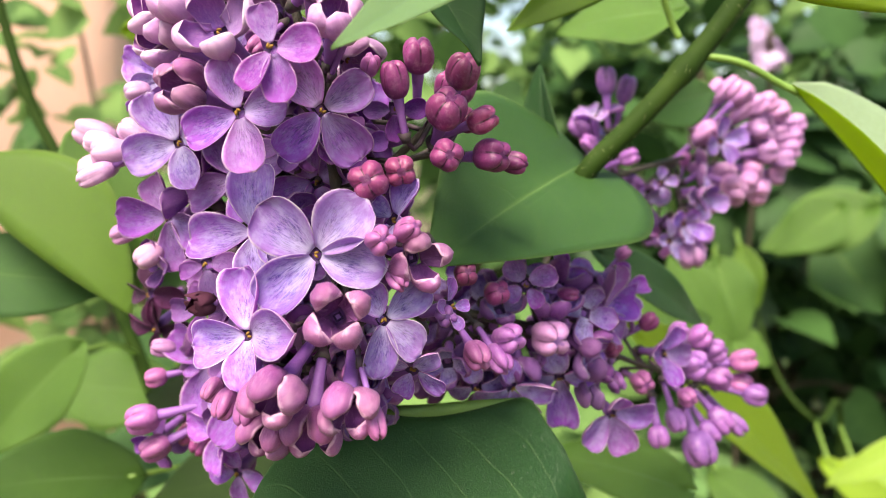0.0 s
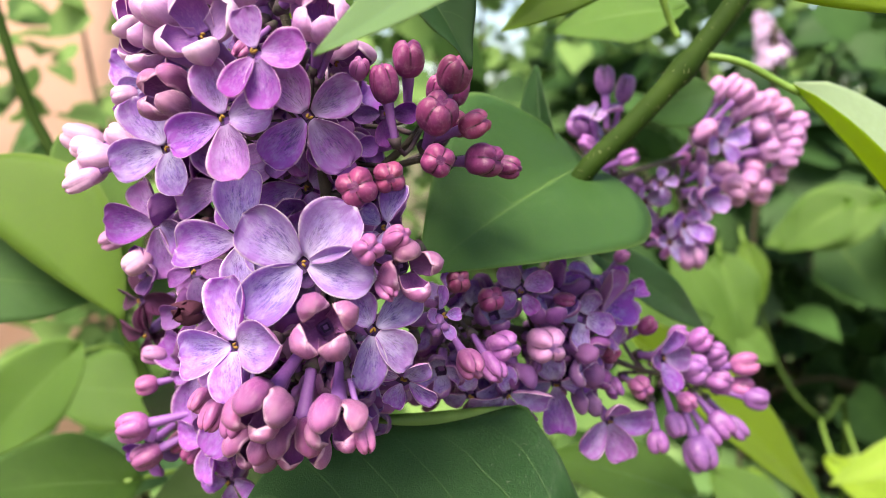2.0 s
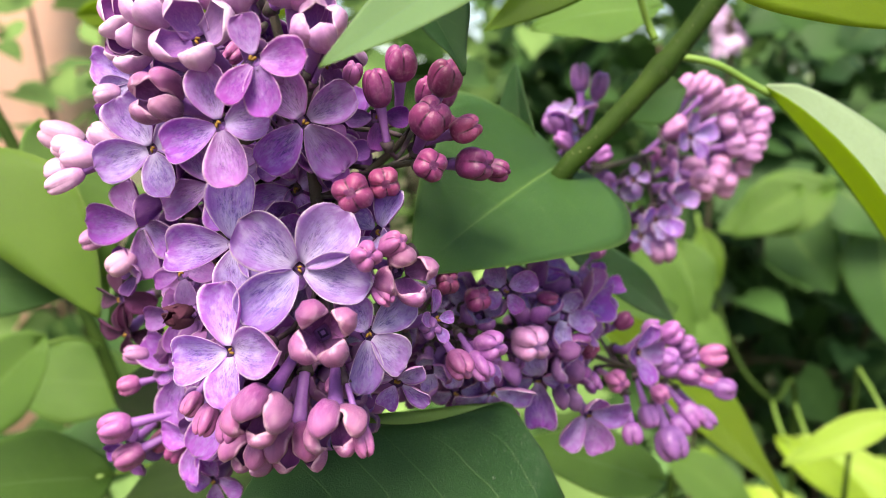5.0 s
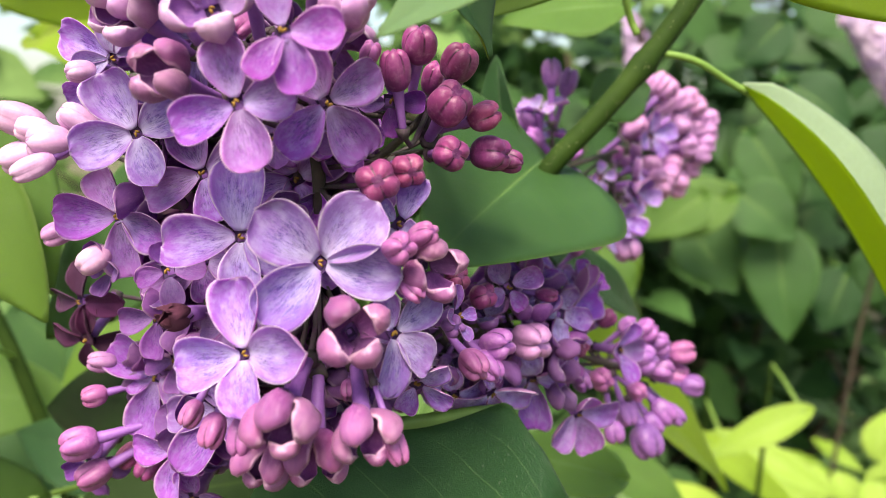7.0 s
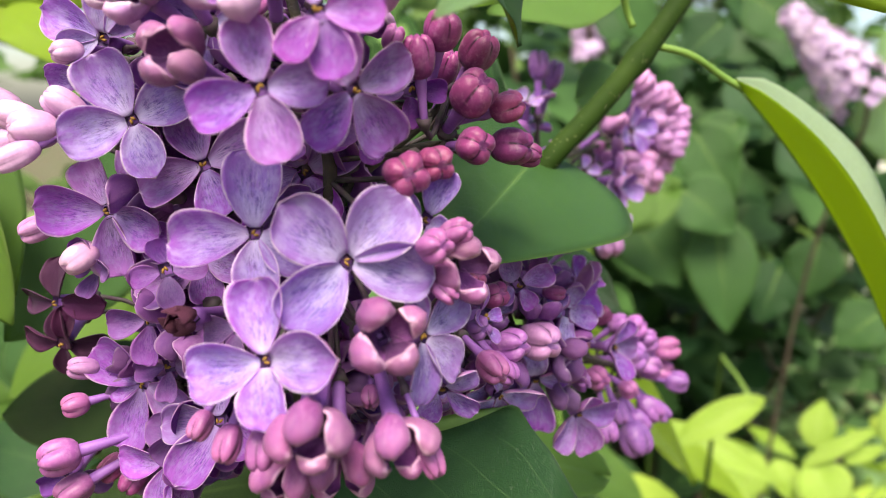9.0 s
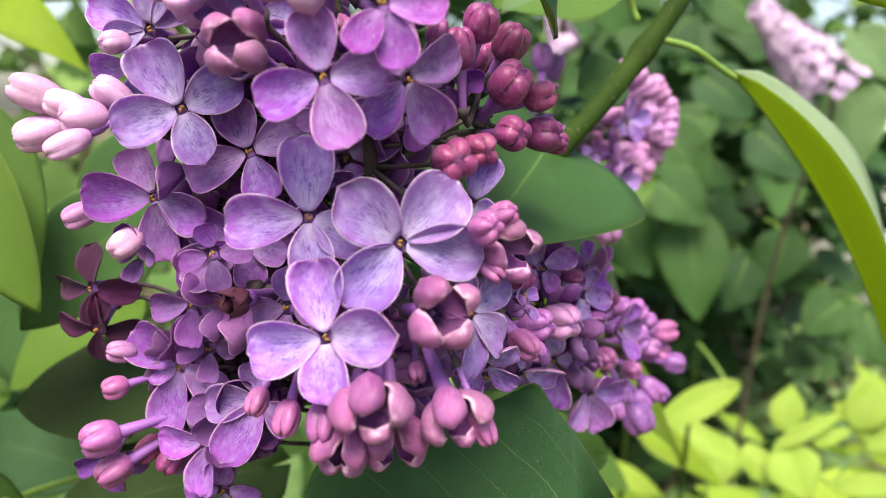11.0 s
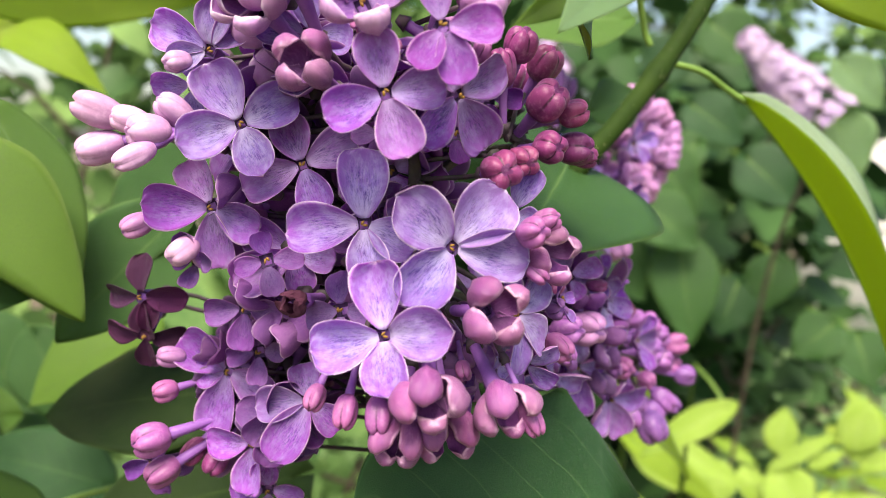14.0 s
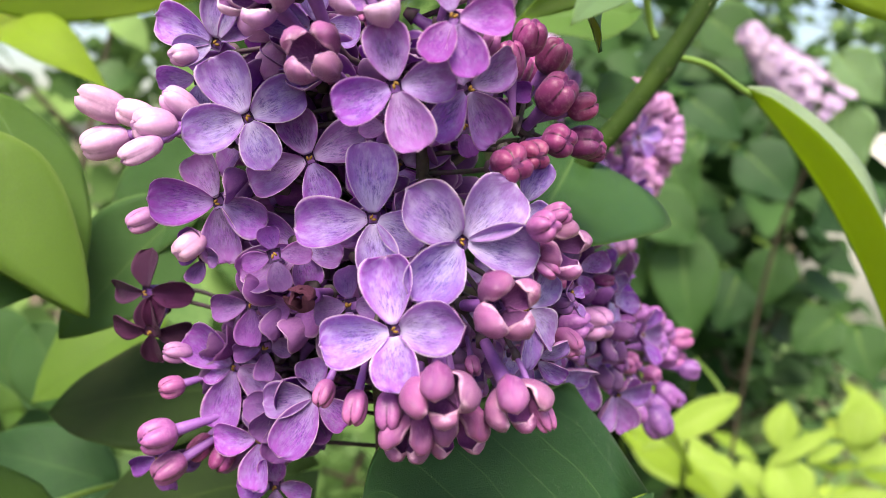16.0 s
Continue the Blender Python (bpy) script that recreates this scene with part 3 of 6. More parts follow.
class Cluster:
    """A lilac flower cluster: a stalk with florets and buds, whose own stalks reach back to it."""

    def __init__(self, label, stalk, thick, group=""):
        self.rng = random.Random(len(label) * 7 + int(1000 * abs(stalk[0][0])))
        self.base = Vector(stalk[-1])
        self.top = thing("lilac_flower_cluster", self.base, label, "flower cluster", group)
        self.line = smooth_path(stalk, 40)
        self.gaps, self.side, self.faced = [], [], []
        bm = bmesh.new()
        add_tube(bm, [p - self.base for p in self.line], [thick * (0.45 + 0.75 * k / 39) for k in range(40)], 10)
        part("stalk", bm, RACHIS, self.top, "dark speckled flower stalk")

    def root(self, p, way):
        """Where a floret's own stalk leaves the main one: behind the floret, a little below."""
        aim = Vector(p) - way * 0.022
        near_side = min(self.side, key=lambda q: (q - Vector(p)).length, default=None)
        if near_side is not None and (near_side - Vector(p)).length < 0.019 and near_side.z < p[2] + 0.002:
            return near_side
        return min(self.line, key=lambda q: (q - aim).length)

    def neck(self, p, way, length, wide, joined):
        """The path and radii of a floret's tube and its thin stalk."""
        p = Vector(p) - self.base
        foot = p - way * length
        path = [p, p - way * length * 0.5, foot]
        radii = [wide, wide * 0.72, wide * 0.62]
        if joined:
            q = self.root(p + self.base, way) - self.base
            gap = q - foot
            if gap.length > 0.03:
                gap = gap.normalized() * 0.03
            path += [foot - way * min(0.004, gap.length * 0.3) + gap * 0.25, foot + gap]
            radii += [wide * 0.45, wide * 0.45]
        line = smooth_path(path[:3], 7)
        return line, [float(np.interp(k / 3, range(3), radii[:3])) for k in range(7)], foot, path[2:]

    def floret(self, p, normal, petals, kind="open", lift=0.0, tube=0.0095, joined=True):
        """petals: (degrees round the normal, metres long) each, measured from the frame_from() axes."""
        way = Vector(normal).normalized()
        size = sum(m for _, m in petals) / len(petals)
        bm = bmesh.new()
        wide = 0.0014 if kind == "open" else 0.0016
        line, radii, foot, rest = self.neck(Vector(p) - way * 0.0006, way, tube, wide, joined)
        add_tube(bm, line, radii, 8, 0)
        if joined:
            add_tube(bm, smooth_path(rest, 6), 0.00055, 6, 1)
        got = bmesh.ops.create_cone(bm, cap_ends=True, segments=8, radius1=0.0009, radius2=0.0017, depth=0.0022,
                                    matrix=Matrix.Translation(foot) @ frame_from(way))
        for f in {f for v in got["verts"] for f in v.link_faces}:
            f.material_index = 1
        # the dark mouth of the tube, four-sided, coloured for the shade inside it
        turn = frame_from(way)
        mid = Vector(p) - self.base
        first = math.radians(petals[0][0]) + math.pi / 4
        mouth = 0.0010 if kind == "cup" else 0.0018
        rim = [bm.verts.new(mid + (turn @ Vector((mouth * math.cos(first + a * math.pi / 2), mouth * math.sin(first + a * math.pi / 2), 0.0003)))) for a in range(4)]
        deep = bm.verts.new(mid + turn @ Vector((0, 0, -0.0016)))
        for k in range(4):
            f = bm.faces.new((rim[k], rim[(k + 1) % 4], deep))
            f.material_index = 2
        ob = part("floret", bm, (TUBE, CALYX, THROAT), self.top)
        at = Matrix.Translation(mid) @ turn
        for deg, long in petals:
            style = {"open": OPEN_PETALS, "cup": CUP_PETALS, "blush": BLUSH_PETALS, "mauve": MAUVE_PETALS, "rolled": ROLLED_PETALS, "rose": ROSE_PETALS, "violet": VIOLET_PETALS, "deep": SHADE_PETALS, "wine": WINE_PETALS, "dry": DRY_PETALS}[kind]
            if kind == "open" and self.rng.random() < 0.1:
                style = ROLLED_PETALS
            up = lift + self.rng.uniform(-7, 7)
            long *= 0.97
            wide_by = self.rng.uniform(0.92, 1.06) * (0.55 * long + 0.45 * size)
            pet = part("petal", self.rng.choice(style), None, ob)
            pet.matrix_basis = (at @ Matrix.Rotation(math.radians(deg), 4, "Z") @ Matrix.Translation((0.0012, 0, 0.0004))
                                @ Matrix.Rotation(math.radians(-up), 4, "Y") @ Matrix.Rotation(math.radians(self.rng.uniform(-9, 9)), 4, "X")
                                @ Matrix.Diagonal((long, wide_by, 0.5 * (long + wide_by), 1)))
        if kind in ("open", "wine", "rolled", "deep", "blush", "rose", "violet"):
            an = part("anther", ANTHERS, None, ob)
            an.matrix_basis = at @ Matrix.Translation((0, 0, 0.0002 if kind == "open" else 0.0012)) @ Matrix.Rotation(self.rng.uniform(0, 3), 4, "Z")
        return ob

    def flower(self, p, normal, tips, kind="open", tube=0.0095):
        """An open floret whose petals each point their own way: tips, in millimetres from the throat."""
        way = Vector(normal).normalized()
        turn = frame_from(way)
        spread = [turn.inverted() @ Vector(t) for t in tips]
        ob = self.floret(p, normal, [(math.degrees(math.atan2(t.y, t.x)), 0.001 * t.length) for t in spread], kind, 0.0, tube)
        size = sum(Vector(t).length for t in tips) / 4000
        self.faced.append((Vector(p), way))
        mid = Vector(p) - self.base
        for pet, t in zip([c for c in ob.children if c.name.startswith("petal")], tips):
            x = Vector(t).normalized()
            z = (way - x * way.dot(x)).normalized()
            z.rotate(Matrix.Rotation(math.radians(self.rng.uniform(-8, 8)), 3, x))
            y = z.cross(x)
            long = 0.001 * Vector(t).length
            wide = self.rng.uniform(0.94, 1.05) * (0.5 * long + 0.5 * size)
            axes = Matrix((x, y, z)).transposed().to_4x4()
            far = max(pet.data.vertices, key=lambda v: v.co.x * v.co.x + v.co.z * v.co.z).co
            bend = Matrix.Rotation(math.atan2(far.z, far.x), 4, "Y")
            pet.matrix_basis = Matrix.Translation(mid + x * 0.0010 + way * 0.0003) @ axes @ Matrix.Diagonal((long, wide, 0.5 * (long + wide), 1)) @ bend
        return ob

    def branch(self, points, thick):
        """A side stalk that carries its own florets."""
        line = smooth_path(points, 14)
        bm = bmesh.new()
        add_tube(bm, [p - self.base for p in line], [thick * (1 - 0.45 * k / 13) for k in range(14)], 8)
        part("side_stalk", bm, RACHIS, self.top)
        self.side += line

    def bud(self, p, way, wide, long, skin_of=None, tube=0.008, joined=True):
        """A closed bud: four lobes that meet in a cross at the tip, on a slender tube."""
        way = Vector(way).normalized()
        bm = bmesh.new()
        uv = bm.loops.layers.uv.new("UVMap")
        mid = Vector(p) - self.base
        turn = Matrix.Translation(mid) @ frame_from(way, self.rng.uniform(0, 1.57))
        rows, sides = 10, 24
        rings = []
        split = self.rng.uniform(0.13, 0.20) if skin_of is BUD_PALE else self.rng.uniform(0.20, 0.30) if skin_of is BUD_RED else self.rng.uniform(0.27, 0.38)
        for i in range(rows):
            s = i / (rows - 1)
            ang = math.pi * (0.10 + 0.86 * s)
            r = math.sin(ang) ** 0.62 * (0.94 + 0.14 * s)
            z = -math.cos(ang)
            ring = []
            for k in range(sides):
                a = 2 * math.pi * k / sides
                groove = abs(math.cos(2 * a)) ** 4
                g = 1 - split * groove * (0.2 + 0.8 * min(1.0, 1.4 * s))
                dip = -1.0 * split * groove * s ** 4
                ring.append(bm.verts.new(turn @ Vector((0.5 * wide * r * g * math.cos(a), 0.5 * wide * r * g * math.sin(a), 0.5 * long * (z + dip)))))
            rings.append(ring)
        for i in range(rows - 1):
            for k in range(sides):
                f = bm.faces.new((rings[i][k], rings[i][(k + 1) % sides], rings[i + 1][(k + 1) % sides], rings[i + 1][k]))
                for loop, (a, b) in zip(f.loops, ((k, i), (k + 1, i), (k + 1, i + 1), (k, i + 1))):
                    loop[uv].uv = (a / sides, b / (rows - 1))
        bm.faces.new(rings[-1])
        line, radii, foot, rest = self.neck(Vector(p) - way * long * 0.42, way, tube, wide * 0.2, joined)
        add_tube(bm, line, radii, 8, 1)
        if joined:
            add_tube(bm, smooth_path(rest, 6), 0.0005, 6, 2)
        got = bmesh.ops.create_cone(bm, cap_ends=True, segments=8, radius1=wide * 0.14, radius2=wide * 0.26, depth=0.002,
                                    matrix=Matrix.Translation(foot) @ frame_from(way))
        for f in {f for v in got["verts"] for f in v.link_faces}:
            f.material_index = 2
        return part("bud", bm, (skin_of or BUD_RED, TUBE, CALYX), self.top)

    def fill(self, middle, reach, florets, buds, size, skin_of, toward, kind="open"):
        """Further florets and buds inside and behind, spread over an ellipsoid round a part of the stalk."""
        middle = Vector(middle)
        for k in range(florets + buds):
            while True:
                d = Vector((self.rng.gauss(0, 1), self.rng.gauss(0, 1), self.rng.gauss(0, 1))).normalized()
                if d.dot(Vector(toward)) < 0.95:
                    break
            p = middle + Vector((d.x * reach[0], d.y * reach[1], d.z * reach[2])) * self.rng.uniform(0.8, 1.0)
            if any((p - Vector(g)).length < r for g, r in self.gaps) or any((p - q).length < 0.015 and (p - q).dot(d) > -0.003 for q, d in self.faced):
                continue
            way = (d + 0.25 * Vector((self.rng.gauss(0, 1), self.rng.gauss(0, 1), self.rng.gauss(0, 1)))).normalized()
            if k < florets:
                spin = self.rng.uniform(0, 90)
                self.floret(p, way, [(spin + 90 * a + self.rng.uniform(-8, 8), size * self.rng.uniform(0.85, 1.1)) for a in range(4)], kind, self.rng.uniform(-8, 20), 0.006, False)
            else:
                self.bud(p, way, size * 0.45, size * 0.62, skin_of, 0.006, False)


# ---- leaves ----
def add_leaf(bm, uv, base, tip, normal, width, fold, droop, wave, heart=0.12, rows=22, cols=13, thick=0.0003, seed=0, roll=0.0, lip=0, peak=0.34, full=1.55):
    """A lilac blade: heart-shaped at its base, pointed, folded along the midrib (fold, up: plus) and bent along it (droop)."""
    rng = random.Random(seed)
    base, tip = Vector(base), Vector(tip)
    along = tip - base
    length = along.length
    x = along.normalized()
    z = (Vector(normal) - x * Vector(normal).dot(x)).normalized()
    y = z.cross(x)
    ph, ph2 = rng.uniform(0, 6.28), rng.uniform(0, 6.28)
    sheets = []
    for side in (0, 1):
        grid = []
        for i in range(rows):
            u = i / (rows - 1)
            rest = (u - peak) / (1 - peak)
            half = width * (math.sin(math.pi / 2 * u / peak) ** 0.55 if u < peak else (1 - rest ** full) ** 0.95)
            half = max(half, 0.004 * width)
            line = []
            for j in range(cols):
                v = 2 * j / (cols - 1) - 1
                back = heart * abs(v) ** 1.4 * max(0.0, 1 - u / 0.3) ** 1.5
                px = length * (u - back)
                py = half * v * math.cos(fold)
                pz = half * abs(v) * math.sin(fold) + droop * length * 4 * u * (1 - u) * 1.0
                pz += wave * width * (math.sin(9 * u + ph) * v * abs(v) + 0.6 * math.sin(15 * u + ph2) * v ** 3)
                pz += roll * half * v * abs(v)
                turn_over = 0.0
                if lip and v * lip > 0.88:
                    turn_over = 3.6 * (abs(v) - 0.88) / 0.12 * max(0.0, math.sin(math.pi * min(1.0, max(0.0, u - peak * 0.6) / 0.6))) ** 0.5
                    py = lip * half * (0.88 + 0.07 * math.sin(turn_over)) * math.cos(fold)
                    pz += half * 0.07 * (1 - math.cos(turn_over))
                edge = 1 - 0.6 * abs(v) ** 6
                pz -= side * thick * edge * math.cos(turn_over)
                py += side * thick * edge * math.sin(turn_over) * lip
                line.append(bm.verts.new(base + x * px + y * py + z * pz))
            grid.append(line)
        sheets.append(grid)
        for i in range(rows - 1):
            for j in range(cols - 1):
                quad, where = [grid[i][j], grid[i + 1][j], grid[i + 1][j + 1], grid[i][j + 1]], [(i, j), (i + 1, j), (i + 1, j + 1), (i, j + 1)]
                f = bm.faces.new(quad)
                f.material_index = side
                for loop, (a, b) in zip(f.loops, where):
                    loop[uv].uv = (a / (rows - 1), b / (cols - 1))
    a, b = sheets
    ring = [(0, j) for j in range(cols)] + [(i, cols - 1) for i in range(1, rows)] + [(rows - 1, j) for j in range(cols - 2, -1, -1)] + [(i, 0) for i in range(rows - 2, 0, -1)]
    for (i, j), (k, m) in zip(ring, ring[1:] + ring[:1]):
        f = bm.faces.new((a[i][j], a[k][m], b[k][m], b[i][j]))
        for loop, (p, q) in zip(f.loops, ((i, j), (k, m), (k, m), (i, j))):
            loop[uv].uv = (p / (rows - 1), q / (cols - 1))
    bmesh.ops.recalc_face_normals(bm, faces=bm.faces)
    mid = cols // 2
    return [0.5 * (a[i][mid].co + b[i][mid].co) - z * thick for i in range(rows)]


def leaf(label, base, tip, normal, width, face, under, fold=0.15, droop=0.05, wave=0.05, heart=0.12, stalk=None, seed=0, roll=0.0, rib=0.00045, lip=0, peak=0.34, full=1.55):
    """A single leaf: blade, midrib and stalk."""
    top = thing("lilac_leaf", base, label, "leaf", "lilac leaves")
    origin = Vector(base)
    bm = bmesh.new()
    uv = bm.loops.layers.uv.new("UVMap")
    spine = add_leaf(bm, uv, (0, 0, 0), Vector(tip) - origin, normal, width, fold, droop, wave, heart, seed=seed, roll=roll, lip=lip, peak=peak, full=full, cols=41 if lip else 13, rows=44 if lip else 26)
    part("blade", bm, (face, under), top)
    bm = bmesh.new()
    add_tube(bm, spine, [rib * (1.0 - 0.85 * k / (len(spine) - 1)) for k in range(len(spine))], 6)
    part("midrib", bm, PETIOLE, top)
    if stalk:
        bm = bmesh.new()
        pts = [Vector(q) - origin for q in stalk] + [Vector((0, 0, 0))]
        add_tube(bm, smooth_path(pts, 14), rib * 2.2, 8)
        part("leaf_stalk", bm, PETIOLE, top)
    return top


def twig(label, points, thick, thin, material, specks=0, knots=()):
    """A stem with swollen nodes and pale specks."""
    top = thing("lilac_branch", points[0], label, "branch", "lilac branches")
    base = Vector(points[0])
    line = smooth_path(points, 48)
    radii = []
    for k in range(48):
        s = k / 47
        radii.append((thick + (thin - thick) * s) * (1 + sum(0.28 * math.exp(-((s - c) / 0.025) ** 2) for c in knots)))
    bm = bmesh.new()
    add_tube(bm, [p - base for p in line], radii, 14)
    part("stem", bm, material, top)
    if specks:
        rng = random.Random(specks)
        bm = bmesh.new()
        for _ in range(specks):
            k = rng.randrange(1, 46)
            way = (line[k + 1] - line[k]).normalized()
            out = way.orthogonal()
            out.rotate(Matrix.Rotation(rng.uniform(0, 6.28), 3, way))
            at = line[k].lerp(line[k + 1], rng.random()) - base + out.normalized() * radii[k] * 0.98
            got = bmesh.ops.create_icosphere(bm, subdivisions=1, radius=1.0)
            bmesh.ops.transform(bm, matrix=Matrix.Translation(at) @ frame_from(way) @ Matrix.Diagonal((0.00008, 0.00008, 0.00017, 1)), verts=got["verts"])
        tagged(part("bark_speck", bm, LENTICEL, top, "cream bark specks"), kind="stuff")
    return top


# ---- the flower clusters ----
near = Cluster('dense lilac flower cluster of open lavender florets and pink buds', [(-0.03066, 0.16111, 1.33248), (-0.02738, 0.16239, 1.31828), (-0.02161, 0.15958, 1.29406), (-0.02239, 0.16678, 1.27377), (-0.02525, 0.17432, 1.25321), (-0.02164, 0.18421, 1.22890), (-0.01570, 0.20174, 1.19050)], 0.0018, 'lilac flower clusters')
near.branch([(-0.02050, 0.16450, 1.28300), (-0.01750, 0.16400, 1.28950), (-0.01129, 0.16253, 1.29531), (-0.00414, 0.16027, 1.30200), (0.00000, 0.15900, 1.30800)], 0.0011)
near.branch([(-0.01129, 0.16253, 1.29531), (-0.00300, 0.16000, 1.29750), (0.00500, 0.15950, 1.29750)], 0.0008)
near.gaps = [((-0.0190, 0.1520, 1.2930), 0.010), ((-0.0110, 0.1540, 1.2960), 0.008)]
near.flower((-0.02167, 0.13545, 1.28090), (-0.019, -0.988, 0.152), [(-9.4, -0.2, 7.9), (8.4, 0.6, 8.8), (11.7, -2.5, -1.9), (-8.7, -2.6, -8.2)])
near.flower((-0.03441, 0.14473, 1.28367), (-0.171, -0.947, 0.273), [(0.0, 3.7, 11.8), (7.8, -2.6, -3.7), (0.7, -2.2, -9.1), (-12.0, 1.7, -1.6)])
near.flower((-0.03312, 0.13306, 1.26722), (-0.522, -0.847, 0.104), [(-1.8, 0.7, 10.7), (8.9, -6.2, 1.9), (0.3, -3.3, -8.4), (-10.0, 4.8, -3.0)])
near.flower((-0.03372, 0.13450, 1.30493), (-0.259, -0.943, 0.207), [(-2.2, -0.4, 8.6), (7.8, -3.3, 1.3), (2.6, -3.4, -8.8), (-8.6, -0.2, -3.7)], "violet")
near.flower((-0.02090, 0.13818, 1.30563), (0.375, -0.913, -0.161), [(-4.2, -4.2, 7.1), (7.5, 1.1, 5.2), (6.0, 2.8, -7.8), (-6.5, -2.6, -6.8)], "violet")
near.flower((-0.05361, 0.16270, 1.29990), (-0.072, -0.991, 0.116), [(-5.7, 0.7, 9.4), (9.3, -0.7, 5.0), (3.6, -2.3, -8.5), (-10.4, -0.1, -3.6)])
near.flower((-0.04230, 0.16342, 1.29275), (-0.250, -0.940, 0.200), [(-3.4, -0.5, 8.0), (10.0, -2.8, 5.0), (3.0, -2.5, -7.5), (-10.0, 2.0, -4.6)], "violet")
near.flower((-0.05841, 0.16894, 1.28426), (-0.380, -0.920, -0.096), [(-3.6, 1.8, 8.0), (7.8, -4.0, -3.0), (1.8, 1.5, -11.3), (-11.7, 3.7, 0.2)], "violet")
near.flower((-0.05477, 0.18058, 1.24862), (-0.396, -0.902, 0.171), [(-8.8, 3.0, 6.3), (8.2, -6.4, -3.0), (-3.4, -1.2, -12.2), (-5.8, 2.0, -0.4)], "violet")
near.flower((-0.01019, 0.13459, 1.26951), (0.511, -0.850, 0.128), [(-2.7, -1.9, 5.5), (6.7, 4.3, 5.2), (5.6, 2.2, -5.9), (-1.9, -3.2, -8.8)])
near.flower((-0.04307, 0.16702, 1.27583), (-0.088, -0.977, 0.195), [(-10.9, -0.2, -5.6), (-8.4, 1.3, 3.7), (6.9, -1.1, -1.4), (1.0, -1.4, -6.7)], "violet")
near.flower((-0.04032, 0.16474, 1.24632), (-0.098, -0.926, 0.363), [(-9.3, 0.7, -0.6), (-7.1, -3.1, -9.7), (5.0, -2.5, -4.7), (-1.1, 2.3, 6.0)], "violet")
near.flower((-0.05871, 0.17023, 1.31328), (-0.361, -0.932, 0.040), [(-9.9, 4.4, 4.6), (1.4, -0.7, 8.5), (6.0, -1.7, 5.4), (-6.5, 2.1, -2.3)])
near.flower((-0.02675, 0.12858, 1.31476), (-0.298, -0.904, 0.306), [(-3.9, -2.2, -5.8), (2.2, -3.0, -7.6), (7.4, -3.3, 0.4), (-1.8, 0.8, 6.2)], "rose")
near.floret((-0.05013, 0.17292, 1.23554), (-0.506, -0.848, -0.155), [(59, 0.0073), (-33, 0.0078), (-122, 0.0099), (148, 0.0093)], 'violet', 4, 0.0095)
near.floret((-0.04161, 0.16214, 1.31647), (-0.133, -0.943, 0.304), [(89, 0.0080), (-24, 0.0073), (-114, 0.0099), (172, 0.0095)], 'open', 4, 0.0095)
near.floret((-0.05211, 0.16998, 1.26437), (-0.356, -0.933, -0.047), [(73, 0.0066), (-21, 0.0077), (-110, 0.0075), (165, 0.0070)], 'deep', 4, 0.0095)
near.floret((-0.03665, 0.14980, 1.26775), (-0.701, -0.674, 0.232), [(62, 0.0065), (-43, 0.0064), (-130, 0.0078), (152, 0.0074)], 'deep', 4, 0.0095)
near.floret((-0.06144, 0.17598, 1.30716), (-0.408, -0.856, -0.316), [(63, 0.0064), (-33, 0.0086), (-123, 0.0075), (150, 0.0071)], 'open', 4, 0.0095)
near.floret((-0.06113, 0.17212, 1.27379), (-0.641, -0.761, -0.098), [(62, 0.0056), (-35, 0.0054), (-131, 0.0050), (145, 0.0050)], 'deep', 20, 0.0095)
near.floret((-0.07218, 0.19325, 1.26247), (-0.531, -0.845, 0.056), [(56, 0.0089), (-31, 0.0096), (-118, 0.0095), (149, 0.0093)], 'wine', 4, 0.0095)
near.floret((-0.07175, 0.19405, 1.25402), (-0.290, -0.897, -0.335), [(55, 0.0087), (-23, 0.0085), (-107, 0.0078), (154, 0.0081)], 'wine', 4, 0.0095)
near.floret((-0.04916, 0.17196, 1.25504), (-0.426, -0.905, -0.023), [(81, 0.0051), (-19, 0.0054), (-111, 0.0058), (169, 0.0056)], 'deep', 4, 0.0095)
near.floret((-0.07002, 0.18685, 1.22802), (-0.344, -0.914, -0.216), [(53, 0.0067), (-23, 0.0082), (-96, 0.0075), (174, 0.0051)], 'deep', 4, 0.0095)
near.floret((-0.04704, 0.17462, 1.22459), (-0.310, -0.923, -0.229), [(71, 0.0072), (-16, 0.0072), (-104, 0.0073), (164, 0.0072)], 'violet', 4, 0.0095)
near.floret((-0.00854, 0.14160, 1.28613), (-0.594, -0.654, 0.469), [(109, 0.0052), (18, 0.0079), (-72, 0.0068), (-148, 0.0050)], 'open', 25, 0.0095)
near.floret((-0.00533, 0.14084, 1.25900), (-0.143, -0.792, -0.593), [(121, 0.0056), (35, 0.0064), (-34, 0.0062), (-128, 0.0048)], 'open', 14, 0.0095)
near.floret((-0.04872, 0.16250, 1.27481), (-0.234, -0.944, 0.233), [(93, 0.0047), (-7, 0.0061), (-90, 0.0061), (-173, 0.0053)], 'deep', 4, 0.0095)
near.floret((-0.02973, 0.15317, 1.29919), (0.012, -0.896, 0.443), [(102, 0.0047), (5, 0.0057), (-81, 0.0061), (-167, 0.0050)], 'deep', 4, 0.0095)
near.floret((-0.01615, 0.15285, 1.29946), (0.073, -0.976, 0.205), [(103, 0.0050), (7, 0.0050), (-84, 0.0050), (-166, 0.0051)], 'deep', 4, 0.0095)
near.floret((-0.00908, 0.15476, 1.30652), (0.203, -0.974, 0.104), [(101, 0.0051), (7, 0.0054), (-79, 0.0058), (-161, 0.0054)], 'deep', 4, 0.0095)
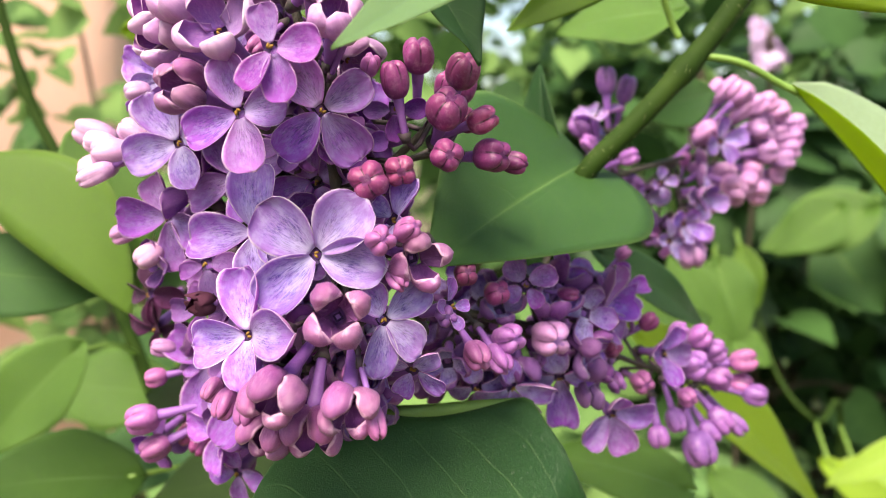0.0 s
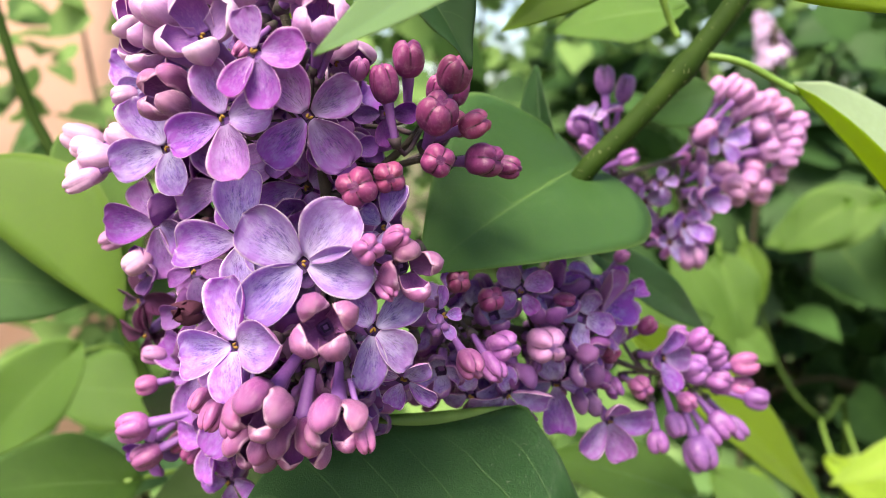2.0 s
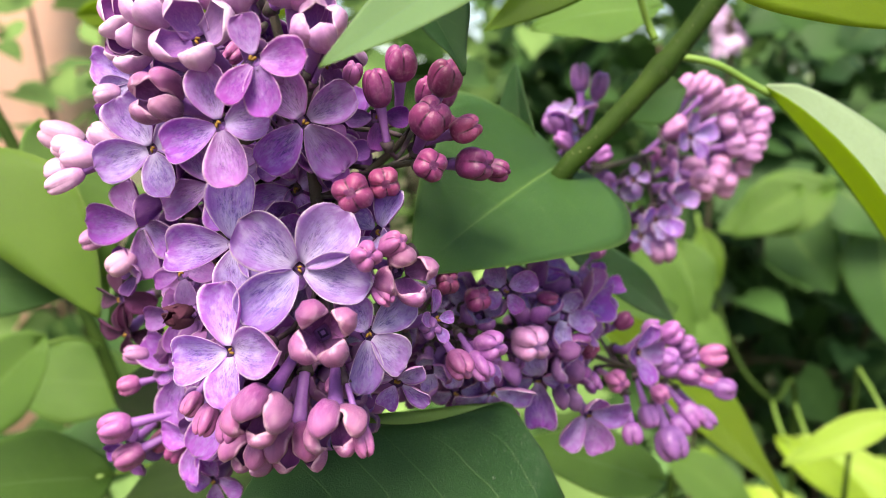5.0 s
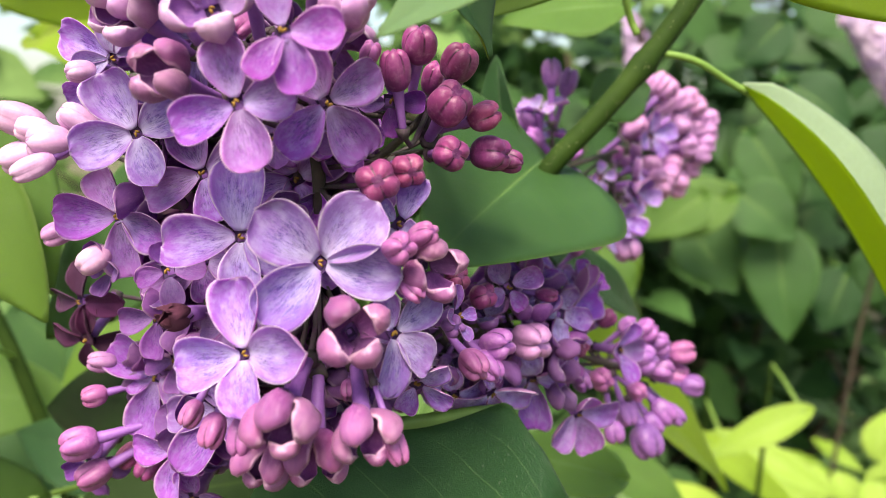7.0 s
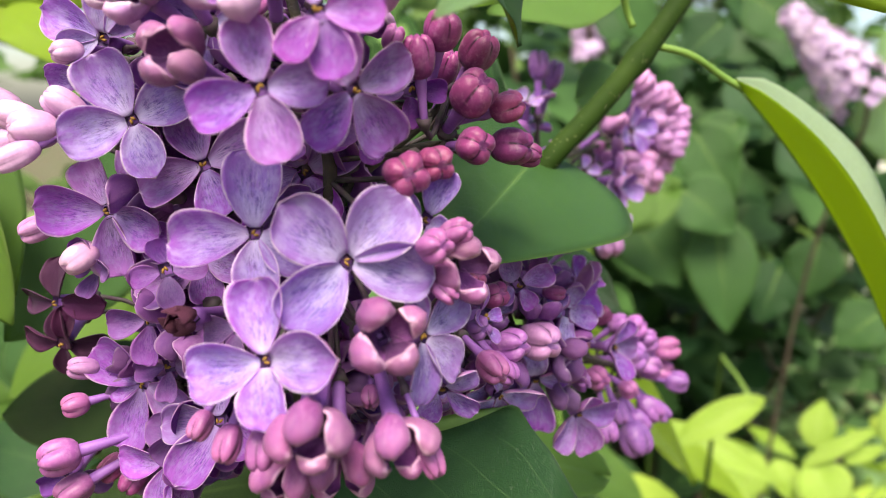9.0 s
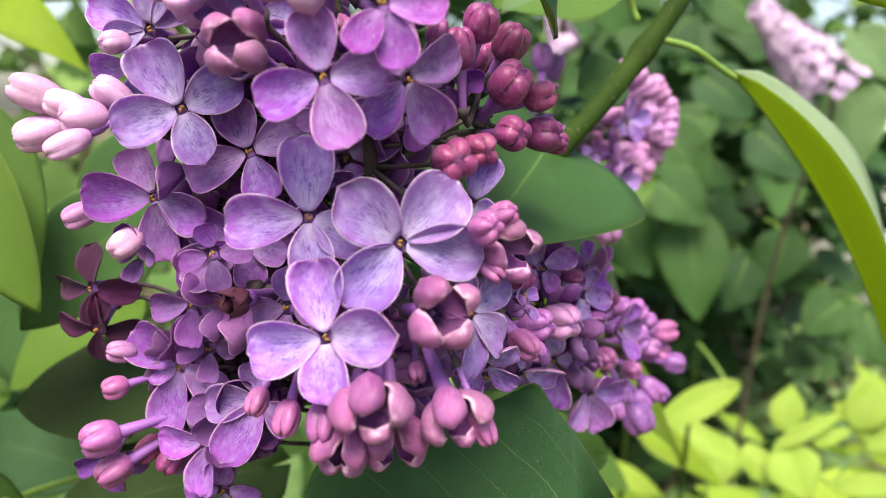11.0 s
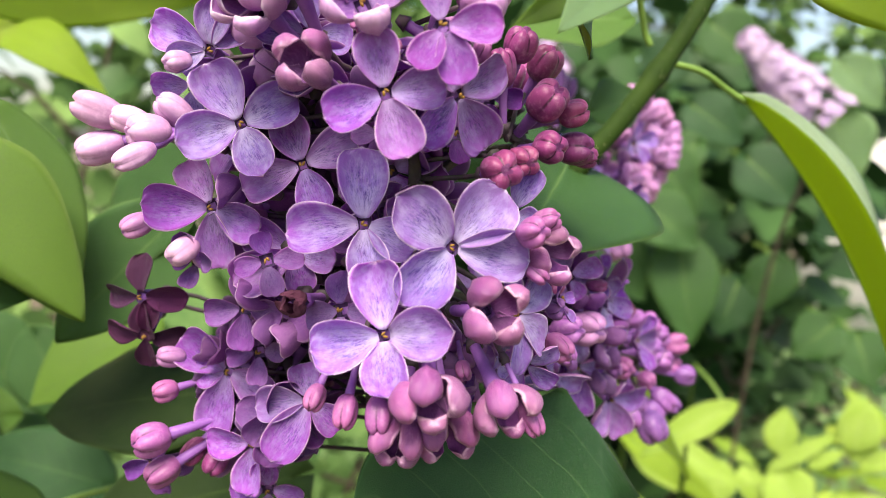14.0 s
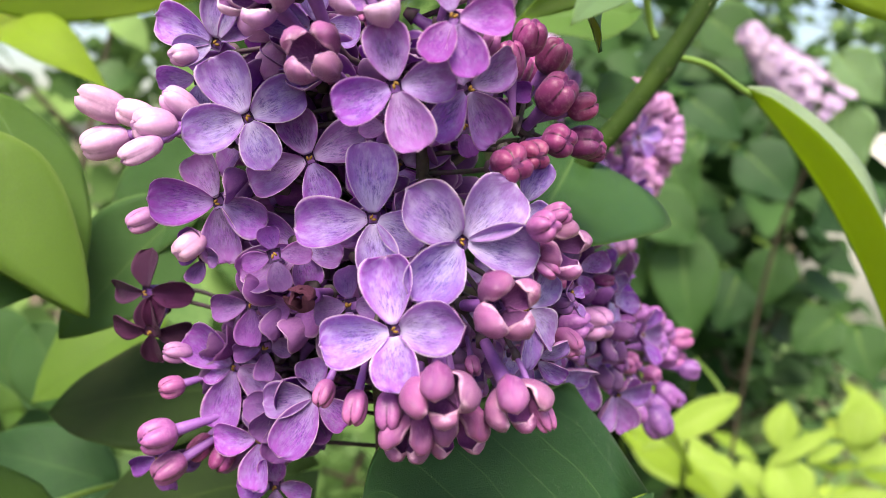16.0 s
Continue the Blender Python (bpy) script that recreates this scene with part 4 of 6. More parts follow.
near.floret((-0.01740, 0.13000, 1.27110), (0.120, -0.975, 0.180), [(35, 0.0080), (128, 0.0086), (218, 0.0084), (305, 0.0080)], 'cup', 30, 0.012)
near.floret((-0.02680, 0.12880, 1.25990), (-0.267, -0.900, -0.345), [(80, 0.0080), (168, 0.0086), (262, 0.0082), (350, 0.0086)], 'cup', 32, 0.012)
near.floret((-0.01540, 0.12750, 1.25800), (0.054, -0.888, -0.456), [(30, 0.0074), (120, 0.0078), (210, 0.0074), (300, 0.0073)], 'cup', 28, 0.012)
near.floret((-0.02242, 0.13358, 1.25294), (-0.049, -0.667, -0.744), [(45, 0.0076), (135, 0.0076), (225, 0.0076), (315, 0.0076)], 'cup', 24, 0.011)
near.floret((-0.02951, 0.13461, 1.25144), (-0.287, -0.613, -0.736), [(15, 0.0071), (105, 0.0071), (195, 0.0071), (285, 0.0071)], 'cup', 32, 0.011)
near.floret((-0.00518, 0.13796, 1.27990), (0.446, -0.895, -0.011), [(40, 0.0073), (130, 0.0073), (220, 0.0073), (310, 0.0073)], 'cup', 26, 0.011)
near.floret((-0.04378, 0.14266, 1.30871), (-0.515, -0.824, 0.236), [(20, 0.0073), (110, 0.0073), (200, 0.0073), (290, 0.0073)], 'cup', 24, 0.011)
near.floret((-0.05006, 0.15357, 1.31857), (-0.636, -0.652, 0.412), [(45, 0.0078), (135, 0.0078), (225, 0.0078), (315, 0.0078)], 'blush', 20, 0.011)
near.floret((-0.03708, 0.13710, 1.31803), (-0.266, -0.879, 0.396), [(10, 0.0083), (100, 0.0083), (190, 0.0083), (280, 0.0083)], 'blush', 14, 0.011)
near.floret((-0.01839, 0.13803, 1.31901), (0.216, -0.808, 0.548), [(30, 0.0073), (120, 0.0073), (210, 0.0073), (300, 0.0073)], 'blush', 34, 0.011)
near.floret((-0.04579, 0.14731, 1.32282), (-0.427, -0.553, 0.716), [(5, 0.0077), (95, 0.0077), (185, 0.0077), (275, 0.0077)], 'blush', 30, 0.011)
near.floret((-0.03239, 0.14136, 1.32422), (-0.120, -0.578, 0.807), [(25, 0.0077), (115, 0.0077), (205, 0.0077), (295, 0.0077)], 'blush', 28, 0.011)
near.floret((-0.02219, 0.13971, 1.32531), (0.078, -0.600, 0.796), [(45, 0.0077), (135, 0.0077), (225, 0.0077), (315, 0.0077)], 'blush', 28, 0.011)
near.floret((-0.04416, 0.15036, 1.26941), (-0.488, -0.864, 0.122), [(15, 0.0056), (105, 0.0056), (195, 0.0056), (285, 0.0056)], 'dry', 40, 0.011)
near.bud((-0.03863, 0.13586, 1.25395), (-0.300, -0.480, -0.820), 0.0042, 0.0059, BUD_PINK, 0.008)
near.bud((-0.03379, 0.13283, 1.25402), (-0.150, -0.500, -0.850), 0.0048, 0.0066, BUD_PINK, 0.008)
near.bud((-0.04264, 0.14212, 1.25457), (-0.450, -0.500, -0.740), 0.0037, 0.0049, BUD_PINK, 0.008)
near.bud((-0.01081, 0.12460, 1.25471), (0.286, -0.487, -0.826), 0.0036, 0.0061, BUD_PINK, 0.008)
near.bud((-0.01017, 0.12923, 1.28409), (0.325, -0.914, 0.241), 0.0053, 0.0054, BUD_PINK, 0.008)
near.bud((-0.00590, 0.13380, 1.28533), (0.622, -0.644, 0.445), 0.0044, 0.0055, BUD_PINK, 0.008)
near.bud((-0.00768, 0.13281, 1.27706), (0.466, -0.751, -0.468), 0.0035, 0.0053, BUD_PINK, 0.008)
near.bud((-0.01685, 0.14072, 1.25826), (-0.141, -0.872, -0.469), 0.0032, 0.0042, BUD_PINK, 0.008)
near.bud((-0.07941, 0.18293, 1.30167), (-0.930, 0.026, 0.368), 0.0073, 0.0100, BUD_PALE, 0.008)
near.bud((-0.07909, 0.18287, 1.29444), (-0.950, -0.115, -0.291), 0.0067, 0.0092, BUD_PALE, 0.008)
near.bud((-0.06950, 0.16700, 1.29781), (-0.905, -0.326, 0.015), 0.0067, 0.0080, BUD_PALE, 0.005)
near.bud((-0.07263, 0.16963, 1.29981), (-0.947, -0.207, 0.244), 0.0052, 0.0071, BUD_PALE, 0.008)
near.bud((-0.07172, 0.16422, 1.29361), (-0.827, -0.327, -0.457), 0.0045, 0.0081, BUD_PALE, 0.008)
near.bud((-0.06503, 0.16955, 1.30179), (-0.778, -0.237, 0.582), 0.0055, 0.0078, BUD_PALE, 0.008)
near.bud((-0.06447, 0.17006, 1.31085), (-0.835, -0.534, -0.135), 0.0042, 0.0055, BUD_PALE, 0.008)
near.bud((-0.00447, 0.15136, 1.31617), (0.048, -0.507, 0.861), 0.0064, 0.0067, BUD_RED, 0.008)
near.bud((-0.00876, 0.14934, 1.31160), (-0.160, -0.189, 0.969), 0.0054, 0.0072, BUD_RED, 0.008)
near.bud((0.00397, 0.15864, 1.31394), (0.309, -0.507, 0.805), 0.0069, 0.0073, BUD_RED, 0.008)
near.bud((0.00076, 0.16703, 1.31142), (0.102, -0.540, 0.836), 0.0051, 0.0069, BUD_RED, 0.008)
near.bud((0.00074, 0.14976, 1.30618), (0.212, -0.782, 0.586), 0.0079, 0.0078, BUD_RED, 0.008)
near.bud((0.00764, 0.15235, 1.30434), (0.774, -0.563, 0.291), 0.0056, 0.0060, BUD_RED, 0.008)
near.bud((0.00495, 0.15798, 1.30442), (0.368, -0.864, 0.345), 0.0051, 0.0055, BUD_RED, 0.008)
near.bud((0.00082, 0.14795, 1.29776), (0.194, -0.980, 0.049), 0.0064, 0.0065, BUD_RED, 0.008)
near.bud((0.00960, 0.15489, 1.29764), (0.683, -0.728, 0.061), 0.0071, 0.0075, BUD_RED, 0.008)
near.bud((-0.01274, 0.13755, 1.29349), (-0.075, -0.992, 0.106), 0.0074, 0.0067, BUD_RED, 0.008)
near.bud((-0.00746, 0.14090, 1.29514), (0.143, -0.988, -0.054), 0.0060, 0.0061, BUD_RED, 0.008)
near.bud((0.00496, 0.17045, 1.31173), (0.243, -0.335, 0.910), 0.0050, 0.0067, BUD_RED, 0.008)
near.bud((0.01440, 0.15996, 1.29613), (0.860, -0.493, -0.135), 0.0047, 0.0057, BUD_RED, 0.008)
near.bud((0.00130, 0.13650, 1.34050), (0.20, -0.50, 0.60), 0.0056, 0.0061, BUD_RED, 0.008)
near.bud((-0.01613, 0.13967, 1.31890), (0.397, -0.585, 0.707), 0.0039, 0.0051, BUD_PALE, 0.008)
near.bud((-0.01871, 0.14067, 1.32230), (0.214, -0.418, 0.883), 0.0039, 0.0051, BUD_PINK, 0.008)
near.bud((-0.01318, 0.14848, 1.31418), (0.182, -0.659, 0.730), 0.0038, 0.0044, BUD_PINK, 0.008)
near.bud((-0.07013, 0.17797, 1.23584), (-0.950, -0.263, -0.167), 0.0072, 0.0077, BUD_PINK, 0.013)
near.bud((-0.06811, 0.17985, 1.22812), (-0.864, -0.301, -0.404), 0.0062, 0.0074, BUD_PINK, 0.013)
near.bud((-0.06737, 0.18046, 1.24517), (-0.950, -0.263, -0.167), 0.0047, 0.0052, BUD_PINK, 0.008)
near.bud((-0.06625, 0.18312, 1.25163), (-0.964, -0.225, 0.144), 0.0045, 0.0060, BUD_MAUVE, 0.008)
near.bud((-0.05722, 0.18073, 1.22932), (-0.487, -0.522, -0.701), 0.0055, 0.0069, BUD_RED, 0.008)
near.bud((-0.06182, 0.18447, 1.23015), (-0.683, -0.432, -0.589), 0.0049, 0.0065, BUD_RED, 0.008)
near.bud((-0.05241, 0.18293, 1.25222), (-0.696, -0.687, 0.211), 0.0056, 0.0078, BUD_MAUVE, 0.008)
near.bud((-0.07227, 0.17871, 1.27970), (-0.905, -0.191, -0.380), 0.0049, 0.0065, BUD_MAUVE, 0.008)
near.bud((-0.06373, 0.17007, 1.27580), (-0.716, -0.519, -0.468), 0.0054, 0.0067, BUD_PALE, 0.008)
near.fill((-0.03402, 0.17548, 1.28959), (0.021, 0.016, 0.032), 76, 22, 0.0098, BUD_PINK, (-0.174, -0.973, 0.154), 'violet')
near.fill((-0.03700, 0.16500, 1.28500), (0.021, 0.008, 0.030), 60, 12, 0.0088, BUD_MAUVE, (-0.174, -0.973, 0.154), 'violet')
# Inner fill in petals whose colour is darkened for shade.
near.fill((-0.04536, 0.18097, 1.24356), (0.012, 0.010, 0.016), 18, 7, 0.009, BUD_PINK, (-0.308, -0.942, 0.132), 'deep')
near.fill((-0.03747, 0.19523, 1.25363), (0.015, 0.010, 0.018), 28, 6, 0.009, BUD_PINK, (-0.308, -0.942, 0.132), 'deep')
near.fill((-0.02358, 0.16102, 1.25608), (0.013, 0.010, 0.013), 22, 4, 0.009, BUD_PINK, (-0.174, -0.973, 0.154), 'mauve')
near.fill((-0.03467, 0.16105, 1.32268), (0.020, 0.012, 0.018), 16, 10, 0.0088, BUD_PINK, (-0.174, -0.973, 0.154), 'blush')
low = Cluster('smaller lilac flower cluster with violet florets and closed buds', [(0.07215, 0.22407, 1.23307), (0.05441, 0.21013, 1.23985), (0.03115, 0.19216, 1.25264), (0.00892, 0.17381, 1.26144), (-0.01039, 0.17338, 1.26551)], 0.0011, 'lilac flower clusters')
low.floret((0.03895, 0.19044, 1.25888), (0.819, -0.552, 0.159), [(152, 0.0121), (65, 0.0129), (5, 0.0116), (-84, 0.0089)], 'violet', 8, 0.008)
low.floret((0.05907, 0.20755, 1.24382), (0.552, -0.826, 0.111), [(108, 0.0080), (26, 0.0080), (-62, 0.0089), (-155, 0.0078)], 'violet', 20, 0.008)
low.floret((0.01831, 0.17169, 1.26910), (-0.031, -0.999, 0.029), [(125, 0.0069), (34, 0.0071), (-57, 0.0050), (-149, 0.0045)], 'violet', 8, 0.008)
low.floret((0.02807, 0.18726, 1.26739), (0.193, -0.853, 0.485), [(98, 0.0058), (8, 0.0062), (-68, 0.0054), (-157, 0.0050)], 'violet', 8, 0.008)
low.floret((0.02804, 0.18400, 1.24485), (-0.055, -0.846, -0.531), [(102, 0.0077), (7, 0.0112), (-88, 0.0124), (-179, 0.0098)], 'rolled', 5, 0.008)
low.floret((0.01545, 0.17275, 1.24571), (0.421, -0.803, -0.421), [(128, 0.0061), (27, 0.0095), (-47, 0.0096), (-121, 0.0086)], 'rolled', 5, 0.008)
low.floret((0.00770, 0.17406, 1.24528), (-0.007, -0.927, -0.375), [(102, 0.0063), (4, 0.0076), (-80, 0.0077), (-163, 0.0071)], 'rolled', 6, 0.008)
low.floret((0.01997, 0.17856, 1.24170), (-0.023, -0.974, -0.224), [(98, 0.0056), (3, 0.0060), (-79, 0.0063), (-168, 0.0062)], 'rolled', 6, 0.008)
low.floret((0.00117, 0.16590, 1.25315), (-0.047, -0.961, -0.272), [(101, 0.0048), (2, 0.0060), (-82, 0.0058), (-168, 0.0053)], 'mauve', 8, 0.008)
low.floret((0.00124, 0.14209, 1.27015), (0.682, -0.673, 0.285), [(137, 0.0047), (38, 0.0029), (-56, 0.0041), (-142, 0.0037)], 'violet', 30, 0.008)
low.floret((0.04199, 0.19012, 1.23327), (0.235, -0.947, -0.219), [(106, 0.0067), (14, 0.0107), (-52, 0.0107), (-132, 0.0102)], 'violet', 12, 0.008)
low.floret((0.02486, 0.17742, 1.26192), (0.075, -0.297, 0.952), [(137, 0.0057), (13, 0.0075), (-73, 0.0076), (-133, 0.0076)], 'mauve', 10, 0.008)
low.floret((0.01282, 0.17431, 1.26265), (0.156, -0.734, 0.661), [(123, 0.0067), (15, 0.0066), (-71, 0.0060), (-148, 0.0063)], 'mauve', 10, 0.008)
low.floret((0.04746, 0.20627, 1.26141), (0.471, -0.741, 0.479), [(125, 0.0065), (29, 0.0068), (-55, 0.0064), (-141, 0.0058)], 'violet', 8, 0.008)
low.bud((0.02404, 0.17225, 1.25694), (0.366, -0.930, 0.030), 0.0087, 0.0093, BUD_MAUVE, 0.007)
low.bud((0.01389, 0.16187, 1.25935), (0.533, -0.816, 0.224), 0.0068, 0.0073, BUD_VIOLET, 0.007)
low.bud((0.01174, 0.15986, 1.25558), (0.430, -0.722, -0.542), 0.0053, 0.0072, BUD_VIOLET, 0.007)
low.bud((0.00690, 0.15173, 1.25858), (0.352, -0.856, -0.379), 0.0055, 0.0068, BUD_PINK, 0.007)
low.bud((0.00072, 0.14116, 1.26875), (0.202, -0.969, 0.140), 0.0042, 0.0042, BUD_VIOLET, 0.007)
low.bud((0.01167, 0.16631, 1.26829), (0.308, -0.850, 0.427), 0.0057, 0.0057, BUD_RED, 0.007)
low.bud((0.04201, 0.19249, 1.24960), (0.533, -0.816, 0.224), 0.0057, 0.0057, BUD_RED, 0.007)
low.bud((0.05490, 0.20630, 1.25284), (0.741, -0.337, 0.580), 0.0049, 0.0055, BUD_RED, 0.009)
low.bud((0.05248, 0.20172, 1.23769), (0.211, -0.977, 0.037), 0.0063, 0.0067, BUD_PINK, 0.009)
low.bud((0.07480, 0.22499, 1.24400), (0.614, -0.526, 0.588), 0.0073, 0.0073, BUD_VIOLET, 0.009)
low.bud((0.07988, 0.22659, 1.23925), (0.726, -0.564, 0.393), 0.0074, 0.0074, BUD_VIOLET, 0.009)
low.bud((0.07197, 0.21857, 1.23731), (0.594, -0.745, 0.305), 0.0088, 0.0075, BUD_VIOLET, 0.009)
low.bud((0.09165, 0.23421, 1.23441), (0.915, -0.317, 0.250), 0.0080, 0.0084, BUD_PINK, 0.009)
low.bud((0.08142, 0.22659, 1.23140), (0.708, -0.706, -0.000), 0.0078, 0.0078, BUD_VIOLET, 0.009)
low.bud((0.09512, 0.23273, 1.22405), (0.906, -0.413, -0.093), 0.0070, 0.0073, BUD_VIOLET, 0.009)
low.bud((0.09199, 0.23646, 1.22646), (0.865, -0.496, 0.071), 0.0071, 0.0074, BUD_PINK, 0.009)
low.bud((0.06864, 0.21444, 1.22941), (0.307, -0.936, -0.170), 0.0055, 0.0058, BUD_PINK, 0.009)
low.bud((0.05854, 0.20532, 1.22124), (0.101, -0.432, -0.896), 0.0065, 0.0062, BUD_VIOLET, 0.009)
low.bud((0.06572, 0.21454, 1.22266), (0.201, -0.521, -0.830), 0.0058, 0.0071, BUD_VIOLET, 0.009)
low.bud((0.07382, 0.21746, 1.21298), (0.252, -0.475, -0.843), 0.0096, 0.0102, BUD_VIOLET, 0.009)
low.bud((0.08253, 0.22555, 1.21855), (0.578, -0.480, -0.660), 0.0071, 0.0088, BUD_VIOLET, 0.009)
low.bud((0.08892, 0.23122, 1.21552), (0.650, -0.393, -0.650), 0.0059, 0.0084, BUD_VIOLET, 0.009)
low.bud((0.04347, 0.19278, 1.24058), (0.308, -0.870, -0.385), 0.0052, 0.0061, BUD_VIOLET, 0.007)
low.bud((0.07906, 0.22485, 1.21527), (0.506, -0.412, -0.757), 0.0061, 0.0075, BUD_VIOLET, 0.009)
low.bud((0.05067, 0.22015, 1.26926), (0.431, -0.539, 0.724), 0.0042, 0.0045, BUD_PINK, 0.007)
low.bud((0.06712, 0.22006, 1.24697), (0.512, -0.513, 0.689), 0.0055, 0.0059, BUD_VIOLET, 0.009)
low.bud((0.00474, 0.15905, 1.27342), (0.213, -0.873, 0.439), 0.0052, 0.0052, BUD_RED, 0.007)
low.bud((0.02865, 0.17690, 1.26605), (0.847, -0.531, -0.031), 0.0034, 0.0052, BUD_RED, 0.007)
low.fill((0.01638, 0.18631, 1.25560), (0.022, 0.010, 0.014), 18, 8, 0.0075, BUD_VIOLET, (0.006, -0.990, 0.143), 'mauve')
low.fill((0.01668, 0.18880, 1.24481), (0.022, 0.006, 0.007), 16, 5, 0.0075, BUD_VIOLET, (0.006, -0.990, 0.143), 'mauve')
low.fill((0.03659, 0.20857, 1.25467), (0.014, 0.008, 0.012), 7, 5, 0.007, BUD_VIOLET, (0.006, -0.990, 0.143))
far = Cluster('lilac flower cluster with rows of closed mauve buds', [(0.11875, 0.30632, 1.30329), (0.09377, 0.28201, 1.29738), (0.07071, 0.26238, 1.29318), (0.05634, 0.25600, 1.28887), (0.04375, 0.25633, 1.27776), (0.03378, 0.26347, 1.25769)], 0.0011, 'lilac flower clusters')
far.bud((0.09509, 0.27984, 1.31806), (0.448, -0.235, 0.863), 0.0071, 0.0087, BUD_MAUVE, 0.012)
far.bud((0.10149, 0.28419, 1.31925), (0.556, -0.206, 0.805), 0.0072, 0.0088, BUD_MAUVE, 0.012)
far.bud((0.10878, 0.29296, 1.31768), (0.659, -0.208, 0.723), 0.0075, 0.0091, BUD_MAUVE, 0.012)
far.bud((0.11496, 0.29502, 1.31365), (0.782, -0.217, 0.585), 0.0084, 0.0084, BUD_MAUVE, 0.012)
far.bud((0.12056, 0.29879, 1.31481), (0.811, -0.191, 0.554), 0.0085, 0.0085, BUD_MAUVE, 0.012)
far.bud((0.12872, 0.30797, 1.31191), (0.871, -0.192, 0.453), 0.0083, 0.0087, BUD_MAUVE, 0.012)
far.bud((0.12219, 0.30755, 1.30868), (0.859, -0.242, 0.452), 0.0092, 0.0083, BUD_MAUVE, 0.012)
far.bud((0.13426, 0.31544, 1.30768), (0.913, -0.204, 0.352), 0.0085, 0.0085, BUD_MAUVE, 0.012)
far.bud((0.14009, 0.31859, 1.30771), (0.928, -0.187, 0.323), 0.0081, 0.0081, BUD_MAUVE, 0.012)
far.bud((0.13565, 0.31008, 1.30215), (0.951, -0.214, 0.222), 0.0084, 0.0075, BUD_MAUVE, 0.012)
far.bud((0.12949, 0.30864, 1.30326), (0.932, -0.236, 0.275), 0.0079, 0.0079, BUD_MAUVE, 0.012)
far.bud((0.11712, 0.29677, 1.30539), (0.881, -0.271, 0.387), 0.0106, 0.0072, BUD_MAUVE, 0.012)
far.bud((0.13374, 0.30754, 1.29782), (0.963, -0.236, 0.133), 0.0088, 0.0075, BUD_MAUVE, 0.012)
far.bud((0.12076, 0.29677, 1.29700), (0.945, -0.297, 0.134), 0.0093, 0.0076, BUD_MAUVE, 0.012)
far.bud((0.13078, 0.30509, 1.29354), (0.964, -0.264, 0.037), 0.0087, 0.0079, BUD_MAUVE, 0.012)
far.bud((0.11758, 0.30141, 1.29047), (0.924, -0.378, -0.054), 0.0104, 0.0082, BUD_MAUVE, 0.012)
far.bud((0.11400, 0.29685, 1.28536), (0.878, -0.416, -0.236), 0.0094, 0.0073, BUD_MAUVE, 0.012)
far.bud((0.12000, 0.30088, 1.28186), (0.880, -0.370, -0.296), 0.0113, 0.0078, BUD_MAUVE, 0.012)
far.bud((0.12941, 0.30894, 1.28791), (0.948, -0.303, -0.098), 0.0089, 0.0071, BUD_MAUVE, 0.012)
far.bud((0.10478, 0.28253, 1.28219), (0.784, -0.469, -0.407), 0.0094, 0.0073, BUD_MAUVE, 0.012)
far.bud((0.10248, 0.28220, 1.28526), (0.795, -0.510, -0.328), 0.0081, 0.0073, BUD_MAUVE, 0.012)
far.bud((0.12213, 0.30354, 1.30114), (0.924, -0.283, 0.257), 0.0087, 0.0074, BUD_MAUVE, 0.012)
far.bud((0.12966, 0.30979, 1.29713), (0.954, -0.268, 0.133), 0.0080, 0.0075, BUD_MAUVE, 0.012)
far.bud((0.10170, 0.28750, 1.28863), (0.800, -0.566, -0.198), 0.0107, 0.0083, BUD_MAUVE, 0.012)
far.bud((0.09249, 0.28199, 1.30337), (0.550, -0.548, 0.630), 0.0080, 0.0101, BUD_MAUVE, 0.012)
far.bud((0.08221, 0.25888, 1.26322), (0.112, -0.425, -0.898), 0.0098, 0.0087, BUD_MAUVE, 0.012)
far.bud((0.10986, 0.29506, 1.31160), (0.743, -0.263, 0.615), 0.0063, 0.0105, BUD_MAUVE, 0.012)
far.bud((0.04362, 0.25365, 1.30529), (-0.657, -0.240, 0.715), 0.0076, 0.0076, BUD_VIOLET, 0.012)
far.bud((0.04630, 0.25066, 1.29959), (-0.673, -0.420, 0.609), 0.0054, 0.0072, BUD_VIOLET, 0.012)
far.bud((0.05088, 0.25117, 1.31932), (-0.078, -0.086, 0.993), 0.0071, 0.0089, BUD_VIOLET, 0.012)
far.bud((0.05865, 0.25790, 1.31703), (0.221, -0.106, 0.969), 0.0062, 0.0091, BUD_VIOLET, 0.012)
far.bud((0.05841, 0.24975, 1.29549), (0.706, -0.604, 0.370), 0.0061, 0.0061, BUD_VIOLET, 0.012)
far.bud((0.06211, 0.26086, 1.28671), (0.691, -0.608, -0.390), 0.0075, 0.0068, BUD_VIOLET, 0.012)
far.floret((0.09534, 0.27516, 1.30045), (0.243, -0.954, 0.174), [(114, 0.0079), (28, 0.0089), (-51, 0.0080), (-145, 0.0076)], 'open', 20, 0.012)
far.floret((0.08581, 0.26396, 1.28171), (0.245, -0.969, -0.017), [(85, 0.0073), (-3, 0.0088), (-84, 0.0076), (183, 0.0068)], 'open', 30, 0.012)
far.floret((0.07915, 0.25957, 1.27360), (0.288, -0.947, 0.142), [(74, 0.0057), (-25, 0.0091), (-102, 0.0080), (174, 0.0076)], 'open', 25, 0.012)
far.floret((0.07069, 0.25783, 1.28689), (0.118, -0.980, 0.157), [(99, 0.0046), (16, 0.0048), (-72, 0.0041), (-164, 0.0048)], 'open', 20, 0.012)
